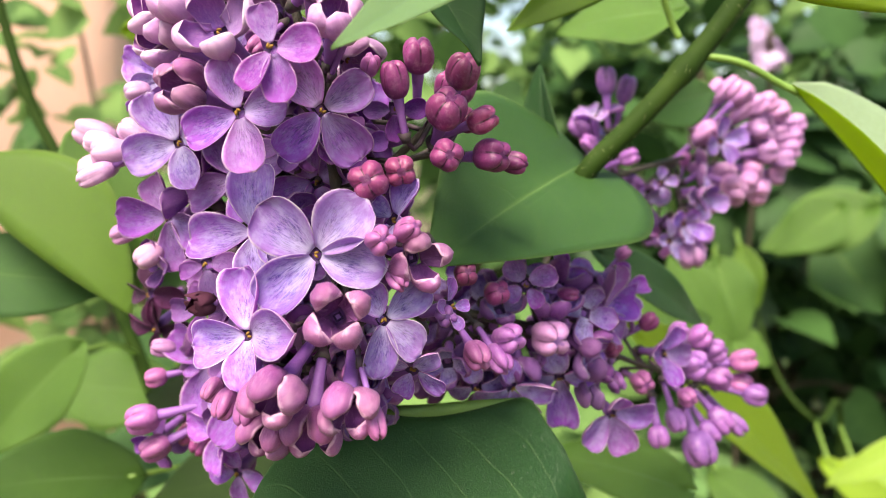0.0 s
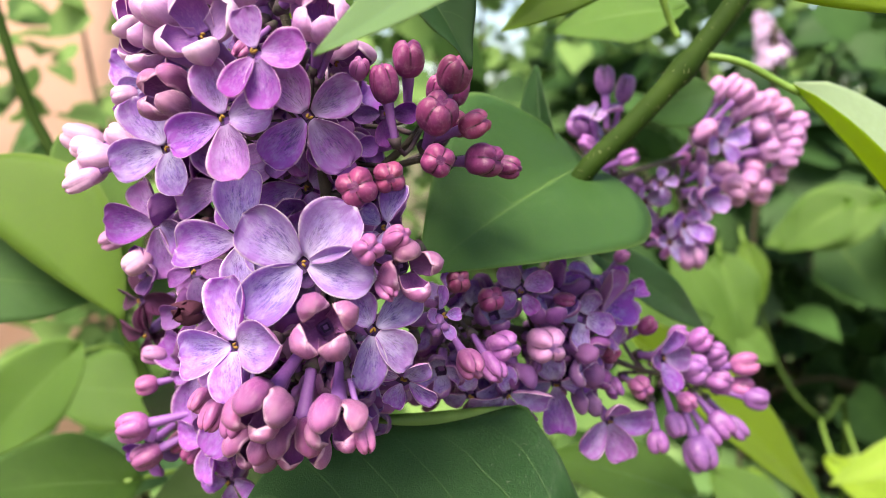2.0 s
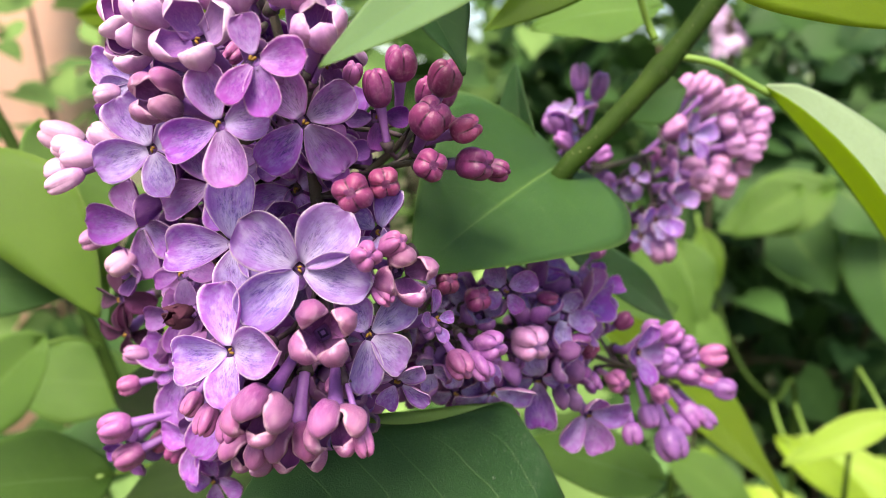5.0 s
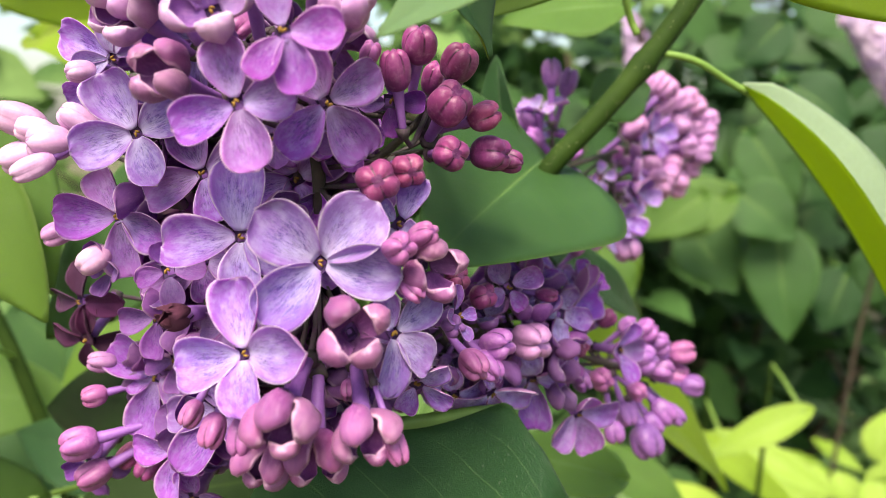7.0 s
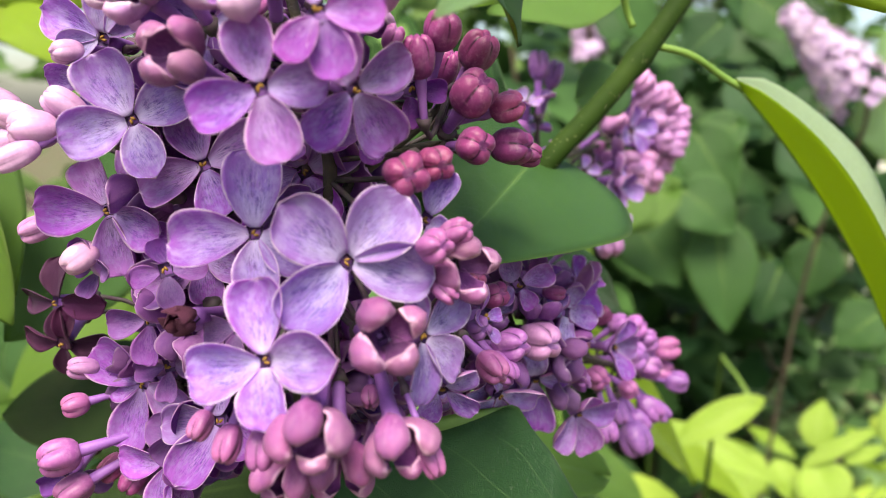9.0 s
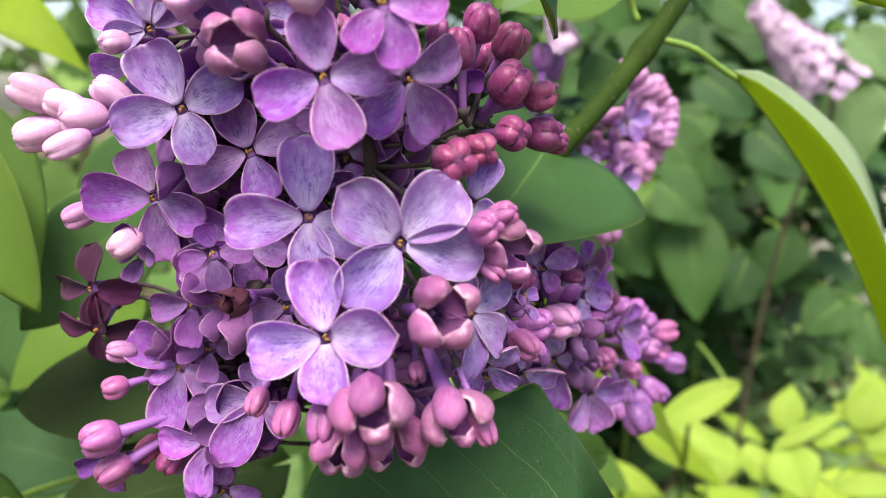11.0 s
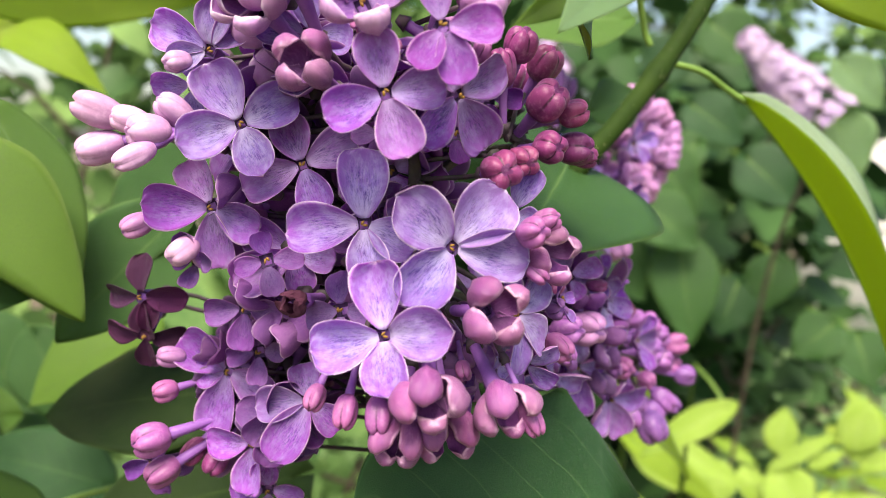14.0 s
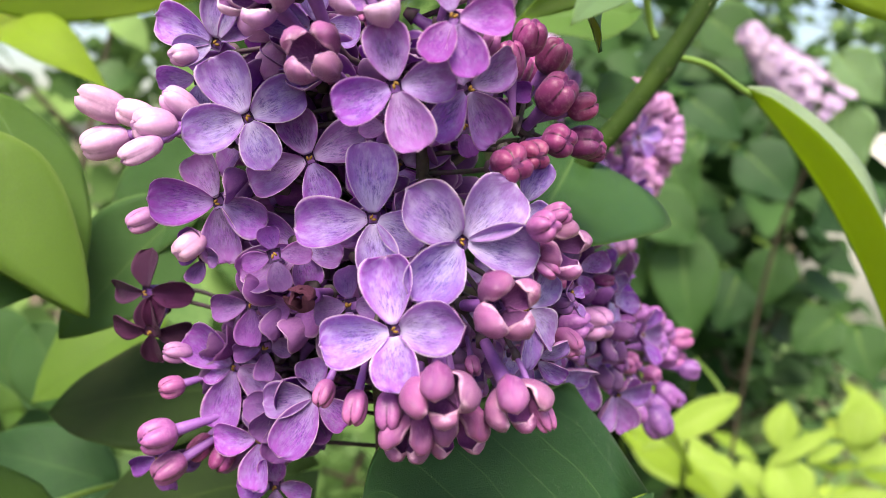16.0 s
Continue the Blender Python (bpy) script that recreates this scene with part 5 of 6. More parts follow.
far.floret((0.04767, 0.25143, 1.30792), (-0.150, -0.280, 0.950), [(94, 0.0088), (9, 0.0091), (-88, 0.0072), (-183, 0.0061)], 'open', 10, 0.012)
far.floret((0.05113, 0.25943, 1.30164), (0.450, -0.350, 0.820), [(85, 0.0070), (-9, 0.0073), (-105, 0.0067), (174, 0.0061)], 'open', 10, 0.012)
far.floret((0.07517, 0.26134, 1.26766), (0.370, -0.910, 0.188), [(107, 0.0066), (10, 0.0077), (-62, 0.0068), (-162, 0.0051)], 'open', 20, 0.012)
far.fill((0.07930, 0.27106, 1.28016), (0.012, 0.008, 0.016), 6, 6, 0.008, BUD_PINK, (0.006, -0.990, 0.143))

# ---- stems ----
twig('thick green lilac branch with pale specks', [(0.09972, 0.22804, 1.36589), (0.08162, 0.21917, 1.34143), (0.06747, 0.21472, 1.32340), (0.05073, 0.20878, 1.30596), (0.03726, 0.20500, 1.29293), (0.03255, 0.20999, 1.28016), (0.03166, 0.21986, 1.25063)], 0.0031, 0.0025, STEM, 260, (0.37,))
twig('slender dark green lilac shoot', [(-0.23575, 0.41755, 1.40526), (-0.21709, 0.40918, 1.34299), (-0.20648, 0.40538, 1.31469), (-0.19559, 0.40253, 1.29346), (-0.17839, 0.39702, 1.25242), (-0.16348, 0.39207, 1.21563), (-0.15259, 0.38865, 1.19016), (-0.13681, 0.38256, 1.14487), (-0.12532, 0.37647, 1.09958), (-0.12396, 0.38168, 0.98847), (-0.12396, 0.46000, 0.00000)], 0.0026, 0.0038, STEM, 60, (0.14, 0.70))
twig('thin side shoot with a reddish tip', [(-0.21509, 0.40899, 1.34158), (-0.21744, 0.40865, 1.35404), (-0.21976, 0.40811, 1.36498), (-0.22147, 0.40489, 1.38608)], 0.0011, 0.0008, STEM)
twig('upright green stem that bears the flower cluster', [(0.03430, 0.30174, 0.00000), (0.01430, 0.26174, 0.62000), (-0.01170, 0.21174, 1.09050), (-0.01570, 0.20174, 1.19050)], 0.0075, 0.0028, STEM)
twig('grey brown main stem of the lilac bush', [(0.50000, -0.12000, 0.00000), (0.46000, -0.05000, 0.85000), (0.34000, 0.09000, 1.47000), (0.19000, 0.18500, 1.44500), (0.09972, 0.22804, 1.36589)], 0.016, 0.0042, BARK)

# ---- leaves ----
leaf('broad deep green lilac leaf behind the flower cluster', (0.03881, 0.21553, 1.29462), (-0.00287, 0.15577, 1.27542), (-0.130, -0.934, 0.333), 0.0283, LEAF, LEAF_LIGHT, fold=0.292, droop=0.0445, wave=0.012, heart=0.03, seed=1, rib=0.00012, peak=0.4, full=1.39, stalk=[(0.03951, 0.20892, 1.29420), (0.03961, 0.21409, 1.29455)])
leaf('folded dark green lilac leaf behind the broad leaf', (0.03155, 0.21961, 1.28811), (0.02680, 0.22410, 1.32147), (-0.703, -0.685, 0.193), 0.0081, LEAF_DARK, LEAF, fold=0.5, seed=2)
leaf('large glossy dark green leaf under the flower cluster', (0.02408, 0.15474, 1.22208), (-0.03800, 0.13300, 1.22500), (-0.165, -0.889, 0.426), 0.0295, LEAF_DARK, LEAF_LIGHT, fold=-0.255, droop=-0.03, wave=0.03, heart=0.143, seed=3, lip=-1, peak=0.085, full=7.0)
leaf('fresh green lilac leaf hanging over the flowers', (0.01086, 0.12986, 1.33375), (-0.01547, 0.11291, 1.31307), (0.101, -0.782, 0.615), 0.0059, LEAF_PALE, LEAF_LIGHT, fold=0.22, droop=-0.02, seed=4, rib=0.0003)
leaf('narrow dark green leaf tip pointing down', (-0.00619, 0.14363, 1.33353), (0.00678, 0.14502, 1.31377), (0.352, -0.674, 0.650), 0.0091, LEAF_DARK, LEAF_YELLOW, fold=0.35, seed=5)
leaf('yellow green backlit lilac leaf above the branch', (0.05039, 0.20753, 1.35227), (0.01604, 0.20500, 1.32786), (-0.125, -0.918, -0.377), 0.0076, LEAF_WARM, LEAF_WARM, fold=0.15, seed=6, stalk=[(0.06306, 0.21615, 1.32744), (0.05992, 0.21558, 1.33331)])
leaf('light green lilac leaf on the branch', (0.06898, 0.24243, 1.33886), (0.03587, 0.25691, 1.33421), (-0.196, -0.699, 0.688), 0.0146, LEAF_LIGHT, LEAF_LIGHT, fold=0.12, seed=7)
leaf('bright yellow green leaf hanging close overhead', (0.04516, 0.14629, 1.34719), (0.09260, 0.13614, 1.32185), (0.026, -0.909, -0.416), 0.0124, LEAF_YELLOW, LEAF_YELLOW, fold=0.1, seed=8)
# Upper side paled for sky sheen, underside yellowed for light through the blade.
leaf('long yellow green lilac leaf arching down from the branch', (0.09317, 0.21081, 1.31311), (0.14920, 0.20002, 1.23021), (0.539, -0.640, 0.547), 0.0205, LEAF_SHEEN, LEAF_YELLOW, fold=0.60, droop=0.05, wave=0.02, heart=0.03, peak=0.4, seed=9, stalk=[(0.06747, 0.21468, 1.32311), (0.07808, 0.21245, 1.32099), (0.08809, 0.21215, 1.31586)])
leaf('large yellow green lilac leaf bent over beside the flowers', (-0.13608, 0.22336, 1.28766), (-0.08650, 0.21500, 1.25250), (-0.349, -0.895, -0.279), 0.0290, LEAF_WARM, LEAF_WARM, fold=-0.85, droop=0.05, wave=0.03, heart=0.10, peak=0.44, seed=10)
leaf('green lilac leaf beneath the bent leaf', (-0.10950, 0.24396, 1.30039), (-0.08910, 0.22989, 1.25570), (0.498, -0.810, 0.310), 0.0125, LEAF_MID, LEAF_LIGHT, fold=0.1, seed=11)
leaf('dark green lilac leaf with a pale midrib', (-0.14100, 0.22600, 1.26300), (-0.09700, 0.23400, 1.25600), (0.300, -0.771, 0.520), 0.0140, LEAF, LEAF_LIGHT, fold=0.08, seed=12)
leaf('fresh lilac leaf with a pale midrib on a shoot', (-0.16200, 0.33800, 1.20850), (-0.20400, 0.33000, 1.16200), (0.240, -0.740, 0.610), 0.0190, LEAF_MID, LEAF_LIGHT, fold=0.14, seed=13, stalk=[(-0.15402, 0.38911, 1.19356), (-0.15600, 0.36500, 1.20500)])
leaf('oval light green lilac leaf behind the shoot', (-0.14200, 0.40000, 1.16900), (-0.20900, 0.39300, 1.17600), (0.100, -0.750, 0.650), 0.0225, LEAF_MID, LEAF_LIGHT, fold=0.08, peak=0.45, seed=14)
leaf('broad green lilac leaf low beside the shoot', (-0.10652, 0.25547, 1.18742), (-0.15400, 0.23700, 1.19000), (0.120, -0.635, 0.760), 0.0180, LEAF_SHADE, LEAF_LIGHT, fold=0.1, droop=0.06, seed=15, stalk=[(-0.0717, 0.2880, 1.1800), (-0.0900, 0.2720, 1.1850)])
leaf('green lilac leaf in the shade of the flowers', (-0.06625, 0.25365, 1.27339), (-0.09815, 0.25387, 1.23785), (-0.099, -0.900, 0.424), 0.0164, LEAF, LEAF_LIGHT, fold=0.05, seed=16)
leaf('dark green lilac leaf behind the flowers', (-0.06020, 0.25925, 1.29144), (-0.08922, 0.26275, 1.24878), (-0.480, -0.769, 0.422), 0.0154, LEAF, LEAF_LIGHT, fold=0.08, seed=17)
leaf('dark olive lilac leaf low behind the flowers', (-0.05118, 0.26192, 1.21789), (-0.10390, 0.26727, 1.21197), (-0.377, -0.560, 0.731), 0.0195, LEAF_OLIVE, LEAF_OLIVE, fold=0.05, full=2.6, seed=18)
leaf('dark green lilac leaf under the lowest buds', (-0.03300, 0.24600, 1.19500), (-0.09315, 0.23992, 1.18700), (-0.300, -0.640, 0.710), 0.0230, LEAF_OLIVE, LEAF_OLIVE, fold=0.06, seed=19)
leaf('light green lilac leaf behind the olive leaf', (-0.07825, 0.34582, 1.22341), (-0.12030, 0.33415, 1.19362), (-0.262, -0.743, 0.616), 0.0188, LEAF_WARM, LEAF_LIGHT, fold=0.12, seed=20)
leaf('yellow green lilac leaf hanging down', (-0.14790, 0.42716, 1.33872), (-0.09480, 0.38491, 1.31238), (-0.156, -0.755, 0.637), 0.0145, LEAF_YELLOW, LEAF_YELLOW, fold=0.15, droop=0.2, wave=0.1, seed=21)
leaf('bright green lilac leaf held level overhead', (-0.15227, 0.40971, 1.35542), (-0.04992, 0.39801, 1.35898), (-0.268, -0.881, -0.388), 0.0138, LEAF_YELLOW, LEAF_LIGHT, fold=0.1, seed=22)
leaf('long bright yellow green leaf below the buds', (0.07375, 0.28961, 1.22703), (0.15632, 0.30903, 1.14804), (0.202, -0.691, 0.694), 0.0161, LEAF_YELLOW, LEAF_LIGHT, fold=0.3, seed=24)
leaf('dark lilac leaf edge under the broad leaf', (0.04639, 0.22965, 1.26779), (0.08549, 0.25114, 1.23999), (-0.497, -0.627, 0.599), 0.0077, LEAF_DARK, LEAF, fold=0.2, seed=25)
leaf('light green lilac leaf behind the buds', (0.06638, 0.32885, 1.21923), (0.12163, 0.34979, 1.22178), (0.006, -0.846, 0.533), 0.0175, LEAF_LIGHT, LEAF_LIGHT, seed=26)
leaf('dark lilac leaf low among the shoots', (0.07998, 0.25327, 1.18506), (0.03490, 0.26417, 1.19264), (0.005, -0.599, 0.801), 0.0135, LEAF_LIGHT, LEAF_LIGHT, seed=27)
leaf('pale green lilac leaf behind the branch', (0.06538, 0.25111, 1.31052), (0.08874, 0.26220, 1.31626), (0.104, -0.937, 0.333), 0.0098, LEAF, LEAF_PALE, seed=28)
leaf('mid green lilac leaf low behind the flowers', (-0.09818, 0.36302, 1.14821), (-0.15354, 0.38282, 1.16055), (-0.242, -0.672, 0.700), 0.0194, LEAF_DARK, LEAF_LIGHT, seed=30)
leaf('mid green lilac leaf half in shade', (-0.13661, 0.44564, 1.19393), (-0.11515, 0.43241, 1.14946), (-0.279, -0.806, 0.523), 0.0200, LEAF, LEAF_LIGHT, seed=31)
leaf('mid green lilac leaf far back in shade', (-0.17058, 0.50247, 1.14164), (-0.12801, 0.48345, 1.10504), (-0.055, -0.774, 0.631), 0.0193, LEAF, LEAF_LIGHT, seed=32)
leaf('green lilac leaf under the shoot', (-0.14592, 0.43039, 1.12547), (-0.22304, 0.42815, 1.10945), (-0.000, -0.713, 0.701), 0.0225, LEAF, LEAF_LIGHT, seed=33)
leaf('green lilac leaf between the shoot and the flowers', (-0.18372, 0.48963, 1.19099), (-0.14079, 0.48301, 1.14149), (0.000, -0.770, 0.639), 0.0268, LEAF, LEAF_LIGHT, seed=34)

# ---- setting ----
bm = bmesh.new()
bmesh.ops.create_grid(bm, x_segments=80, y_segments=80, size=80)
for v in bm.verts:
    v.co.z = 0.03 * noise.noise(v.co * 0.7)
tagged(new("ground", link_mesh("ground", bm, GROUND)), "shaded brown earth with leaf litter and grass", "ground", kind="structure")

bm = bmesh.new()
bmesh.ops.create_cube(bm, size=1, matrix=pose(-2.9, 2.475, 1.6, 0, 0, -14) @ Matrix.Diagonal((4.4, 0.3, 3.3, 1)))
bmesh.ops.bevel(bm, geom=bm.edges[:], offset=0.015, segments=2, affect="EDGES")
tagged(new("wall_house", link_mesh("wall_house", bm, WALL)), "sunlit salmon painted plaster house wall", "wall", kind="structure")


bm = bmesh.new()
bmesh.ops.create_cube(bm, size=1, matrix=pose(3.75, 2.55, 0.72, 0, 0, -52) @ Matrix.Diagonal((2.2, 0.2, 1.5, 1)))
bmesh.ops.bevel(bm, geom=bm.edges[:], offset=0.02, segments=2, affect="EDGES")
tagged(new("wall_garden", link_mesh("wall_garden", bm, PLASTER)), "whitish sunlit garden wall beyond the shrubs", "wall", kind="structure")


# ---- shrubs and herbs further off ----
def add_small_leaf(verts, faces, at, way, normal, long, wide, heart=True):
    """A folded leaf of eight faces, appended to lists for from_pydata."""
    x = way.normalized()
    z = (normal - x * normal.dot(x)).normalized()
    y = z.cross(x)
    outline = ((0.0, 0.10), (-0.06, 0.30), (0.12, 0.48), (0.34, 0.50), (0.60, 0.36), (0.82, 0.15)) if heart else ((0.0, 0.04), (0.1, 0.18), (0.3, 0.42), (0.5, 0.5), (0.72, 0.38), (0.9, 0.13))
    first = len(verts)
    spine = [(0.0, 0.0), (0.3, 0.03), (0.62, 0.0), (1.0, -0.10)]
    for s, h in spine:
        verts.append(at + x * s * long + z * h * long)
    for side in (1, -1):
        for s, w in outline:
            verts.append(at + x * s * long + y * side * w * wide + z * (0.30 * w * wide - 0.10 * s * s * long))
    for side in (0, 1):
        o = first + 4 + side * 6
        quads = [(first, o + 1, o), (first, first + 1, o + 2, o + 1), (first + 1, o + 3, o + 2), (first + 1, first + 2, o + 4, o + 3), (first + 2, first + 3, o + 5, o + 4)]
        faces.extend(q if side else q[::-1] for q in quads)


def leaf_mass(name, parent, material, spots, long, wide, seed, heart=True, up=0.6, toward=(0, -1, 0)):
    """Many leaves as one mesh: spots gives their places, from the parent's base."""
    rng = random.Random(seed)
    verts, faces = [], []
    for p in spots:
        spin = rng.uniform(0, 6.28)
        way = Vector((math.cos(spin), math.sin(spin), rng.uniform(-0.9, 0.25)))
        normal = Vector((rng.gauss(0, 0.45), rng.gauss(0, 0.45), up)) + (1 - up) * Vector(toward)
        k = rng.uniform(0.65, 1.25)
        add_small_leaf(verts, faces, Vector(p), way, normal, long * k, wide * k, heart)
    mesh = bpy.data.meshes.new(name)
    mesh.from_pydata([tuple(v) for v in verts], [], faces)
    mesh.materials.append(material)
    for p in mesh.polygons:
        p.use_smooth = True
    ob = new(name, mesh)
    ob.parent = parent
    return ob


def shrub(label, place, size, height, leaves, long, wide, material, seed, stems=9, heart=True, low=0.1, hollow=0.5, category="shrub"):
    """A shrub: stems that fork from the base and clumps of leaves round their ends, with gaps between."""
    rng = random.Random(seed)
    top = thing("shrub", place, label, category, "shrubs")
    tips = []
    for k in range(stems):
        bm = bmesh.new()
        a = rng.uniform(0, 6.28)
        out = Vector((math.cos(a) * size[0], math.sin(a) * size[1], 0)) * rng.uniform(0.2, 0.9)
        end = out + Vector((0, 0, height * rng.uniform(0.6, 1.0)))
        line = smooth_path([(0.05 * math.cos(a), 0.05 * math.sin(a), 0), tuple(out * 0.4 + Vector((0, 0, end.z * 0.45))), tuple(end)], 14)
        add_tube(bm, line, [0.016 * (1 - 0.8 * i / 13) for i in range(14)], 7)
        for _ in range(5):
            i = rng.randrange(4, 13)
            b = rng.uniform(0, 6.28)
            tip = line[i] + Vector((math.cos(b) * 0.25 * size[0] * 2, math.sin(b) * 0.25 * size[1] * 2, rng.uniform(0.0, 0.25)))
            add_tube(bm, smooth_path([line[i], line[i].lerp(tip, 0.5) + Vector((0, 0, 0.04)), tip], 6), [0.006, 0.005, 0.004, 0.003, 0.003, 0.002], 5)
            tips.append(tip)
        tips.append(line[-1])
        part("branch", bm, BARK, top)
    spots = []
    clumps = [Vector((rng.uniform(-1, 1) * size[0], rng.uniform(-1, 1) * size[1], height * (low + (1 - low) * rng.random()))) for _ in range(int(leaves / 16))] + tips
    while len(spots) < leaves:
        c = rng.choice(clumps)
        p = c + Vector((rng.gauss(0, 0.07), rng.gauss(0, 0.07), rng.gauss(0, 0.07)))
        if (p.x / size[0]) ** 2 + (p.y / size[1]) ** 2 < 1.6 and p.z > 0.03:
            spots.append(p)
    crown = leaf_mass("crown", top, material, spots, long, wide, seed + 1, heart)
    tagged(crown, kind="stuff")
    return top


shrub("dense green lilac shrub with heart shaped leaves", (0.78, 1.55, 0), (0.60, 0.36), 1.46, 1100, 0.095, 0.082, CROWN_SHADED, 41, low=0.62)
shrub("dark green shaded shrub behind the lilac", (1.45, 2.25, 0), (0.62, 0.45), 1.62, 1100, 0.095, 0.08, CROWN_SHADED, 42)
shrub("tall sunlit hedge far behind the lilac", (2.2, 3.7, 0), (2.9, 0.5), 2.9, 6400, 0.11, 0.09, CROWN, 47, stems=18)
shrub("tall green shrub behind the flowers", (0.1, 1.9, 0), (0.60, 0.35), 1.95, 2200, 0.08, 0.065, CROWN, 43)
shrub("sparse grey green shrub before the house wall", (-0.45, 1.4, 0), (0.45, 0.25), 1.65, 260, 0.085, 0.065, CROWN, 44, stems=6)
shrub("green shrub growing low beneath the flowers", (-0.2, 1.05, 0), (0.45, 0.3), 1.12, 700, 0.08, 0.065, CROWN, 46)
shrub("lime green shrub with pointed leaves", (0.80, 0.85, 0), (0.48, 0.2), 0.92, 360, 0.115, 0.034, CROWN_LIME, 45, heart=False, low=0.55)


def herb_bank(label, place, size, height, leaves, long, material, seed):
    rng = random.Random(seed)
    top = thing("herbs", place, label, "herbs", kind="stuff")
    spots = []
    for _ in range(leaves):
        x, y = rng.uniform(-1, 1) * size[0], rng.uniform(-1, 1) * size[1]
        h = height * (0.6 + 0.5 * noise.noise(Vector((x * 2.3 + seed, y * 2.3, 0))))
        spots.append((x, y, max(0.02, h * rng.random() ** 0.5)))
    tagged(leaf_mass("foliage", top, material, spots, long, long * 0.7, seed, True, 0.75), kind="stuff")
    bm = bmesh.new()
    for k in range(0, leaves, 24):
        p = Vector(spots[k])
        add_tube(bm, [Vector((p.x * 0.98, p.y * 0.98, 0)), Vector((p.x, p.y, p.z * 0.5)), p], [0.003, 0.0025, 0.002], 5)
    tagged(part("herb_stems", bm, PETIOLE, top), kind="stuff")


herb_bank("low grey green herbs covering the ground", (1.0, 2.4, 0), (2.4, 1.2), 0.6, 5200, 0.05, CROWN_BLUE, 51)
herb_bank("low green ground cover under the shrubs", (0.3, 1.2, 0), (1.2, 0.5), 0.55, 2600, 0.05, CROWN, 52)
herb_bank("tall fresh green herbs below the shrubs", (0.66, 1.32, 0), (0.55, 0.22), 1.10, 2400, 0.055, CROWN_BLUE, 54)
herb_bank("green undergrowth before the house wall", (-1.6, 1.9, 0), (1.3, 0.5), 0.5, 1500, 0.05, CROWN, 53)


# ---- single leaves of the lilac behind ----
def bush_leaf(label, base, tip, normal, width, face, under, **more):
    """A leaf on a stalk that reaches back into the shrub."""
    b = Vector(base)
    return leaf(label, base, tip, normal, width, face, under, stalk=[tuple(b + Vector((0.02, 0.07, 0.012))), tuple(b + Vector((0.006, 0.03, 0.010)))], **more)


bush_leaf('heart shaped mid green leaf of the lilac behind', (0.4999, 1.0112, 1.1672), (0.5495, 0.9675, 1.0871), (-0.42, -0.76, 0.49), 0.0485, LEAF, LEAF_LIGHT, rib=0.00103, seed=60, heart=0.17, peak=0.27)
bush_leaf('drooping mid green leaf of the lilac behind', (0.5911, 0.9543, 1.1669), (0.5980, 0.9203, 1.0319), (-0.49, -0.72, 0.49), 0.0485, LEAF, LEAF_LIGHT, rib=0.00103, seed=61, heart=0.17, peak=0.27)
bush_leaf('mid green leaf high on the lilac behind', (0.5895, 1.0246, 1.2941), (0.6375, 0.9875, 1.2035), (-0.49, -0.77, 0.41), 0.0447, LEAF, LEAF_LIGHT, rib=0.00108, seed=62, heart=0.17, peak=0.27)
# The dark leaves of this bush hold its inner shade in their base colour.
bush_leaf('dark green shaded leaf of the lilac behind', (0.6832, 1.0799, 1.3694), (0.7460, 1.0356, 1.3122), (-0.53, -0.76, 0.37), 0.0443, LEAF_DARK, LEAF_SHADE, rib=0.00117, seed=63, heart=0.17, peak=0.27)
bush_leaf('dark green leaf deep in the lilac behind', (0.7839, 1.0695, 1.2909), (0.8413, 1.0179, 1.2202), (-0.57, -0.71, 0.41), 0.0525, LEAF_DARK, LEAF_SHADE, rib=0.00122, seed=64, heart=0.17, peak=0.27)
bush_leaf('mid green leaf low on the lilac behind', (0.7530, 0.9537, 1.1502), (0.7424, 0.9474, 1.0733), (-0.57, -0.66, 0.50), 0.0394, LEAF, LEAF_LIGHT, rib=0.00112, seed=65)
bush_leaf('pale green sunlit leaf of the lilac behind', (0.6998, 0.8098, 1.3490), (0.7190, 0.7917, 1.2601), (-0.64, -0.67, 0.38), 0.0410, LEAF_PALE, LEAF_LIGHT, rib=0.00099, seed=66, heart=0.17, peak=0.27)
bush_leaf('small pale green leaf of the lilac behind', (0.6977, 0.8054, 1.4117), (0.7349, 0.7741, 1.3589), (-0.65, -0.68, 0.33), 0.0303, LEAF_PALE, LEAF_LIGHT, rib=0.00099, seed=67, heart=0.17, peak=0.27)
bush_leaf('green leaf pointing down under the lilac behind', (0.7708, 0.8518, 1.0722), (0.7314, 0.8751, 1.0238), (-0.59, -0.60, 0.55), 0.0389, LEAF, LEAF_LIGHT, rib=0.00108, seed=68, heart=0.17, peak=0.27)
bush_leaf('green leaf hanging at the edge of the lilac behind', (0.7910, 0.8283, 1.0615), (0.7962, 0.8009, 0.9965), (-0.60, -0.58, 0.55), 0.0437, LEAF, LEAF_LIGHT, rib=0.00108, seed=69, heart=0.17, peak=0.27)
bush_leaf('green leaf held sideways on the lilac behind', (0.6437, 1.0091, 1.3095), (0.5805, 1.0476, 1.2572), (-0.51, -0.76, 0.41), 0.0369, LEAF, LEAF_LIGHT, rib=0.00108, seed=70, heart=0.17, peak=0.27)
bush_leaf('fresh green leaf beside the mauve buds', (0.4451, 0.8917, 1.2242), (0.3866, 0.9142, 1.1697), (-0.42, -0.78, 0.47), 0.0340, LEAF_MID, LEAF_LIGHT, rib=0.00090, seed=71, heart=0.17, peak=0.27)
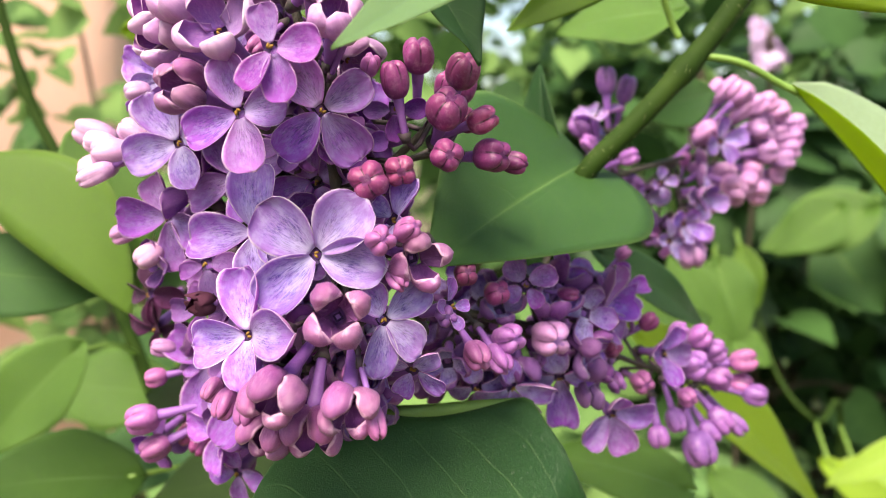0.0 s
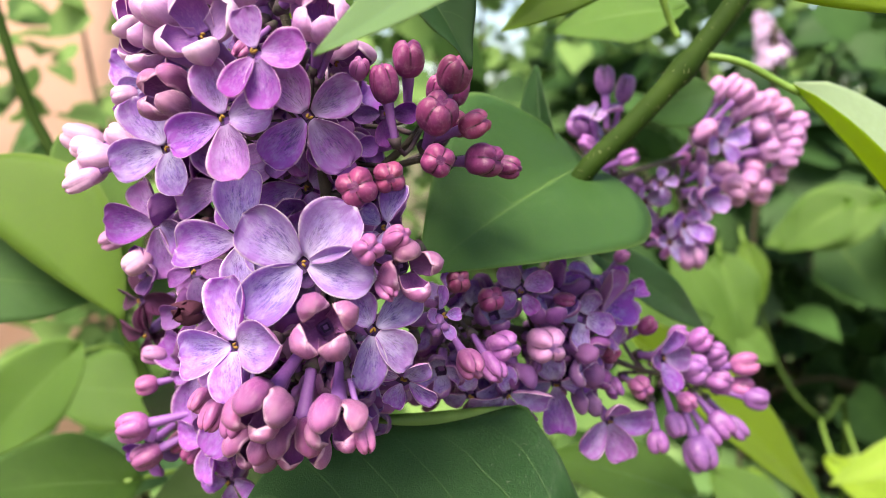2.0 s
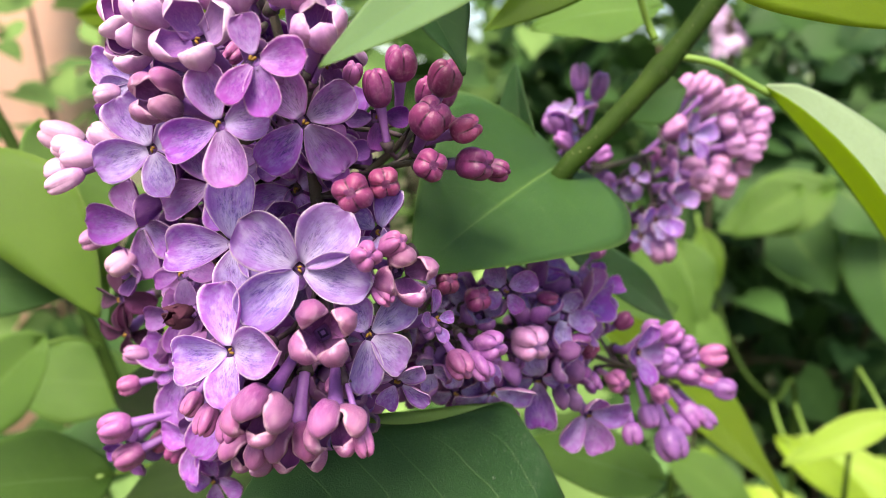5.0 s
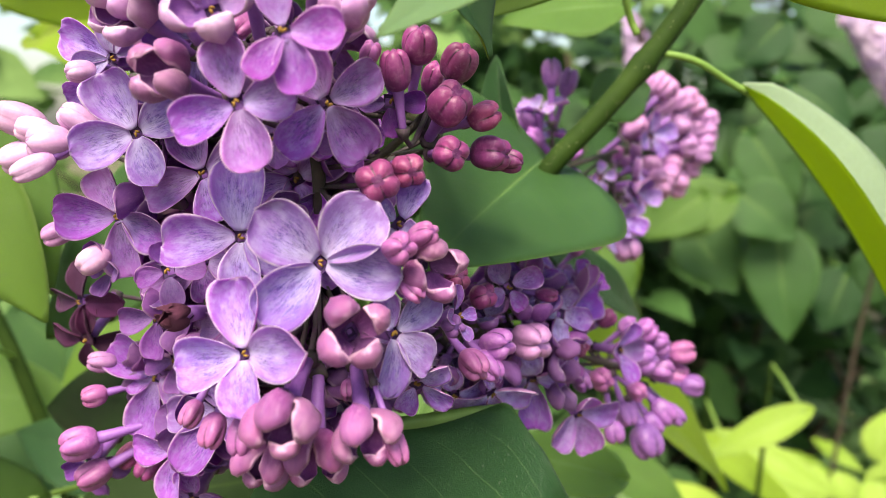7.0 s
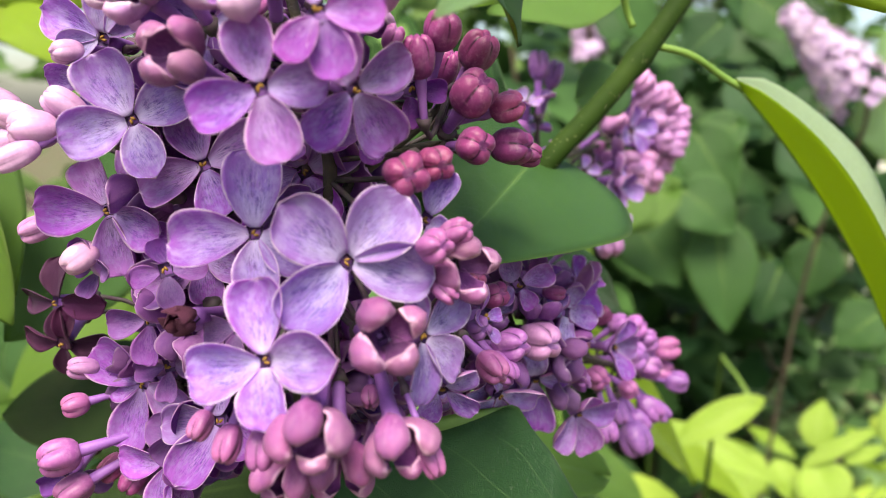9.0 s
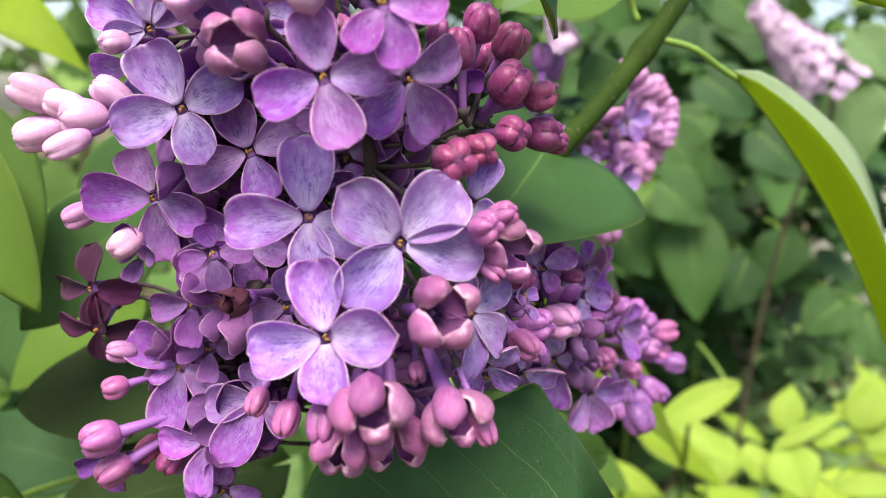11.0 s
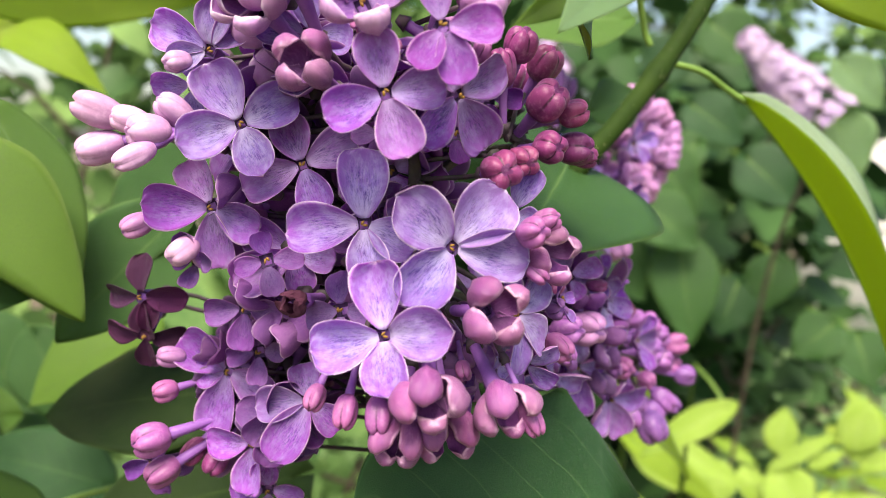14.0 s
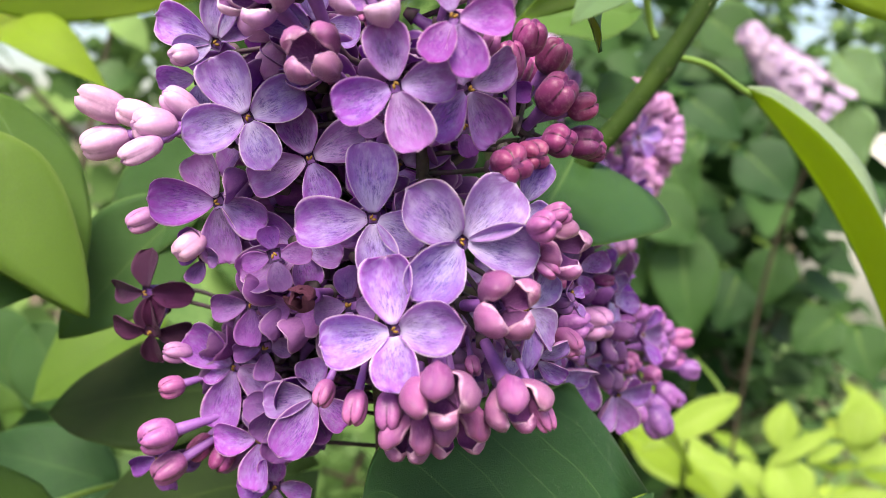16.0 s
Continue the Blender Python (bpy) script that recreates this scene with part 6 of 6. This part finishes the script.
bush_leaf('broad fresh green leaf behind the mauve buds', (0.4913, 0.9233, 1.2200), (0.3885, 0.9666, 1.1693), (-0.42, -0.77, 0.47), 0.0426, LEAF_MID, LEAF_LIGHT, rib=0.00094, seed=72, heart=0.17, peak=0.27)
bush_leaf('green heart shaped leaf beside the fresh one', (0.5378, 0.9548, 1.2207), (0.5921, 0.9151, 1.1689), (-0.44, -0.77, 0.47), 0.0446, LEAF, LEAF_LIGHT, rib=0.00099, seed=73, heart=0.17, peak=0.27)
bush_leaf('light green leaf behind the violet buds', (0.2450, 0.6950, 1.1896), (0.2618, 0.6745, 1.1241), (-0.28, -0.80, 0.52), 0.0255, LEAF_MID, LEAF_LIGHT, rib=0.00068, seed=74, heart=0.17, peak=0.27)
bush_leaf('long light green leaf between the flower clusters', (0.1545, 0.5168, 1.2214), (0.1858, 0.4943, 1.1669), (-0.24, -0.82, 0.52), 0.0149, LEAF_MID, LEAF_LIGHT, rib=0.00049, seed=75)
bush_leaf('small folded bright green leaf behind the buds', (0.2808, 0.7371, 1.1990), (0.2936, 0.7226, 1.1470), (-0.31, -0.80, 0.51), 0.0156, LEAF_WARM, LEAF_LIGHT, rib=0.00072, seed=76, fold=0.5)
bush_leaf('small light green leaf below the buds', (0.2521, 0.6799, 1.1305), (0.2821, 0.6621, 1.1095), (-0.28, -0.77, 0.58), 0.0169, LEAF_MID, LEAF_LIGHT, rib=0.00068, seed=77)
bush_leaf('pale whitish green leaf low behind the buds', (0.3579, 0.6545, 1.0222), (0.4332, 0.5859, 0.9907), (-0.40, -0.65, 0.65), 0.0150, LEAF_LIME, LEAF_YELLOW, rib=0.00072, seed=78)
bush_leaf('narrow yellow green leaf low behind the buds', (0.3063, 0.5963, 1.0463), (0.3630, 0.5368, 1.0031), (-0.38, -0.65, 0.65), 0.0140, LEAF_YELLOW, LEAF_YELLOW, rib=0.00065, seed=79)
bush_leaf('soft green leaf low beside the large leaf', (0.1737, 0.4781, 1.0891), (0.2150, 0.4433, 1.0622), (-0.30, -0.68, 0.67), 0.0165, LEAF_MID, LEAF_LIGHT, rib=0.00049, seed=80)
bush_leaf('light green leaf on a low shoot', (0.3081, 0.4737, 1.1162), (0.2490, 0.4913, 1.0779), (-0.42, -0.65, 0.63), 0.0120, LEAF_LIME, LEAF_YELLOW, rib=0.00054, seed=81)
# Two more leaves darkened by colour for the shade inside the bush.
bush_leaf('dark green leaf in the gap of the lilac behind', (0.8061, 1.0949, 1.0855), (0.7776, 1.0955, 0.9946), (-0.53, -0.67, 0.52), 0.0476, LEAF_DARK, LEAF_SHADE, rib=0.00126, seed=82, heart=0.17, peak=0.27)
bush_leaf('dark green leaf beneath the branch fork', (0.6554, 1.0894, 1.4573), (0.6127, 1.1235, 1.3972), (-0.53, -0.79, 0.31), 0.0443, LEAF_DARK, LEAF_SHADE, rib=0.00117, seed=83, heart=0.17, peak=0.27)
bush_leaf('mid green leaf above the distant blossom', (0.7486, 1.1398, 1.5048), (0.8125, 1.1009, 1.4440), (-0.56, -0.78, 0.29), 0.0511, LEAF, LEAF_LIGHT, rib=0.00126, seed=84, heart=0.17, peak=0.27)

twig("thin green shoot with low leaves behind the buds", [(0.42, 0.80, 0.0), (0.40, 0.76, 0.7), (0.378, 0.7245, 1.0342), (0.3263, 0.6663, 1.0583), (0.300, 0.700, 1.100), (0.3008, 0.8071, 1.2110)], 0.0034, 0.0016, STEM)
twig("thin green shoot between the flower clusters", [(0.22, 0.62, 0.0), (0.20, 0.57, 0.8), (0.1937, 0.5481, 1.1011), (0.1745, 0.5868, 1.2334), (0.17, 0.60, 1.27)], 0.0030, 0.0014, STEM)
twig("thin green shoot beyond the large leaf", [(0.36, 0.60, 0.0), (0.34, 0.57, 0.8), (0.3281, 0.5437, 1.1282)], 0.0030, 0.0016, STEM)


def lime_sprig():
    """A shoot of pointed lime leaves on two thin stems."""
    base = Vector((0.565, 0.70, 0.0))
    top = thing("lime_sprig", base, "fresh lime green shoot with pointed oval leaves", "shrub")
    for line in ([base, (0.566, 0.68, 0.6), (0.5683, 0.6586, 0.9078), (0.5887, 0.6508, 0.9288), (0.6202, 0.6427, 0.9743)], [base, (0.55, 0.69, 0.6), (0.5388, 0.6684, 0.9009), (0.5375, 0.6900, 0.9359), (0.5542, 0.6938, 0.9718)],
                 [base, (0.53, 0.72, 0.6), (0.4850, 0.7400, 0.9300), (0.4292, 0.7861, 0.9703)]):
        bm = bmesh.new()
        add_tube(bm, [p - base for p in smooth_path(line, 24)], [0.003 - 0.0018 * k / 23 for k in range(24)], 7)
        part("stem", bm, PETIOLE, top)
    for k, (b, t, w) in enumerate(LIME_LEAVES):
        bm = bmesh.new()
        uv = bm.loops.layers.uv.new("UVMap")
        add_leaf(bm, uv, Vector(b) - base, Vector(t) - base, (-0.45, -0.65, 0.6), w, 0.18, 0.05, 0.04, 0.0, rows=16, cols=9, seed=k, peak=0.45, full=1.5)
        part("leaf_blade", bm, (LEAF_LIME, LEAF_YELLOW), top)


LIME_LEAVES = [
    ((0.5479, 0.6868, 0.9752), (0.5631, 0.6956, 1.0251), 0.0185),
    ((0.5435, 0.6836, 0.9609), (0.5570, 0.6462, 0.9168), 0.0299),
    ((0.5362, 0.6870, 0.9549), (0.6041, 0.6503, 1.0119), 0.0093),
    ((0.5688, 0.6636, 0.9674), (0.6010, 0.6439, 0.9918), 0.0086),
    ((0.6043, 0.6396, 0.9902), (0.6231, 0.6459, 1.0479), 0.0228),
    ((0.6133, 0.6363, 0.9776), (0.6206, 0.6607, 1.0492), 0.0218),
    ((0.6108, 0.6372, 0.9743), (0.6460, 0.6085, 0.9955), 0.0116),
    ((0.5810, 0.6423, 0.9272), (0.6356, 0.5955, 0.9497), 0.0131),
    ((0.4292, 0.7861, 0.9703), (0.4684, 0.7337, 0.9165), 0.0218),
    ((0.4704, 0.7546, 0.9619), (0.5003, 0.7038, 0.9068), 0.0247),
    ((0.5092, 0.7233, 0.9576), (0.4856, 0.7138, 0.9037), 0.0218),
    ((0.5228, 0.7108, 0.9548), (0.5333, 0.6802, 0.9144), 0.0160),
]
lime_sprig()

# ---- blossoms further off ----
def far_cluster(label, place, way, long, wide, count, seed):
    """A flower cluster too far off to count its florets: small four-petalled stars on a tapering cone."""
    rng = random.Random(seed)
    top = thing("distant_flower_cluster", place, label, "flower cluster", "distant lilac blossoms")
    way = Vector(way).normalized()
    turn = frame_from(way)
    verts, faces = [], []
    for _ in range(count):
        s = rng.random()
        a = rng.uniform(0, 6.28)
        r = wide * (1 - 0.75 * s) * (0.75 + 0.3 * rng.random())
        p = turn @ Vector((r * math.cos(a), r * math.sin(a), long * s))
        out = (turn @ Vector((math.cos(a), math.sin(a), 0.4))).normalized()
        side = frame_from(out, rng.uniform(0, 1.5))
        for k in range(4):
            d = side @ Vector((math.cos(k * 1.571), math.sin(k * 1.571), 0.12))
            add_small_leaf(verts, faces, p, d, out, 0.0095, 0.009, False)
    mesh = bpy.data.meshes.new("blossom")
    mesh.from_pydata([tuple(v) for v in verts], [], faces)
    mesh.materials.append(FAR_PETAL)
    ob = new("blossom", mesh)
    ob.parent = top
    tagged(ob, kind="stuff")
    bm = bmesh.new()
    add_tube(bm, smooth_path([turn @ Vector((0, 0, long * 0.95)), turn @ Vector((0, 0, 0)), Vector((0.03, 0.12, -0.30)), Vector((0.10, 0.30, -place[2]))], 22), 0.003, 6)
    part("stalk", bm, BARK, top)
    return top


far_cluster('pale pink lilac blossom on a distant branch', (0.661, 0.790, 1.342), (-0.110, 0.017, 0.096), 0.140, 0.046, 190, 61)
far_cluster('pale lilac blossom between the leaves', (0.373, 0.921, 1.385), (-0.016, 0.007, 0.051), 0.054, 0.02, 60, 62)
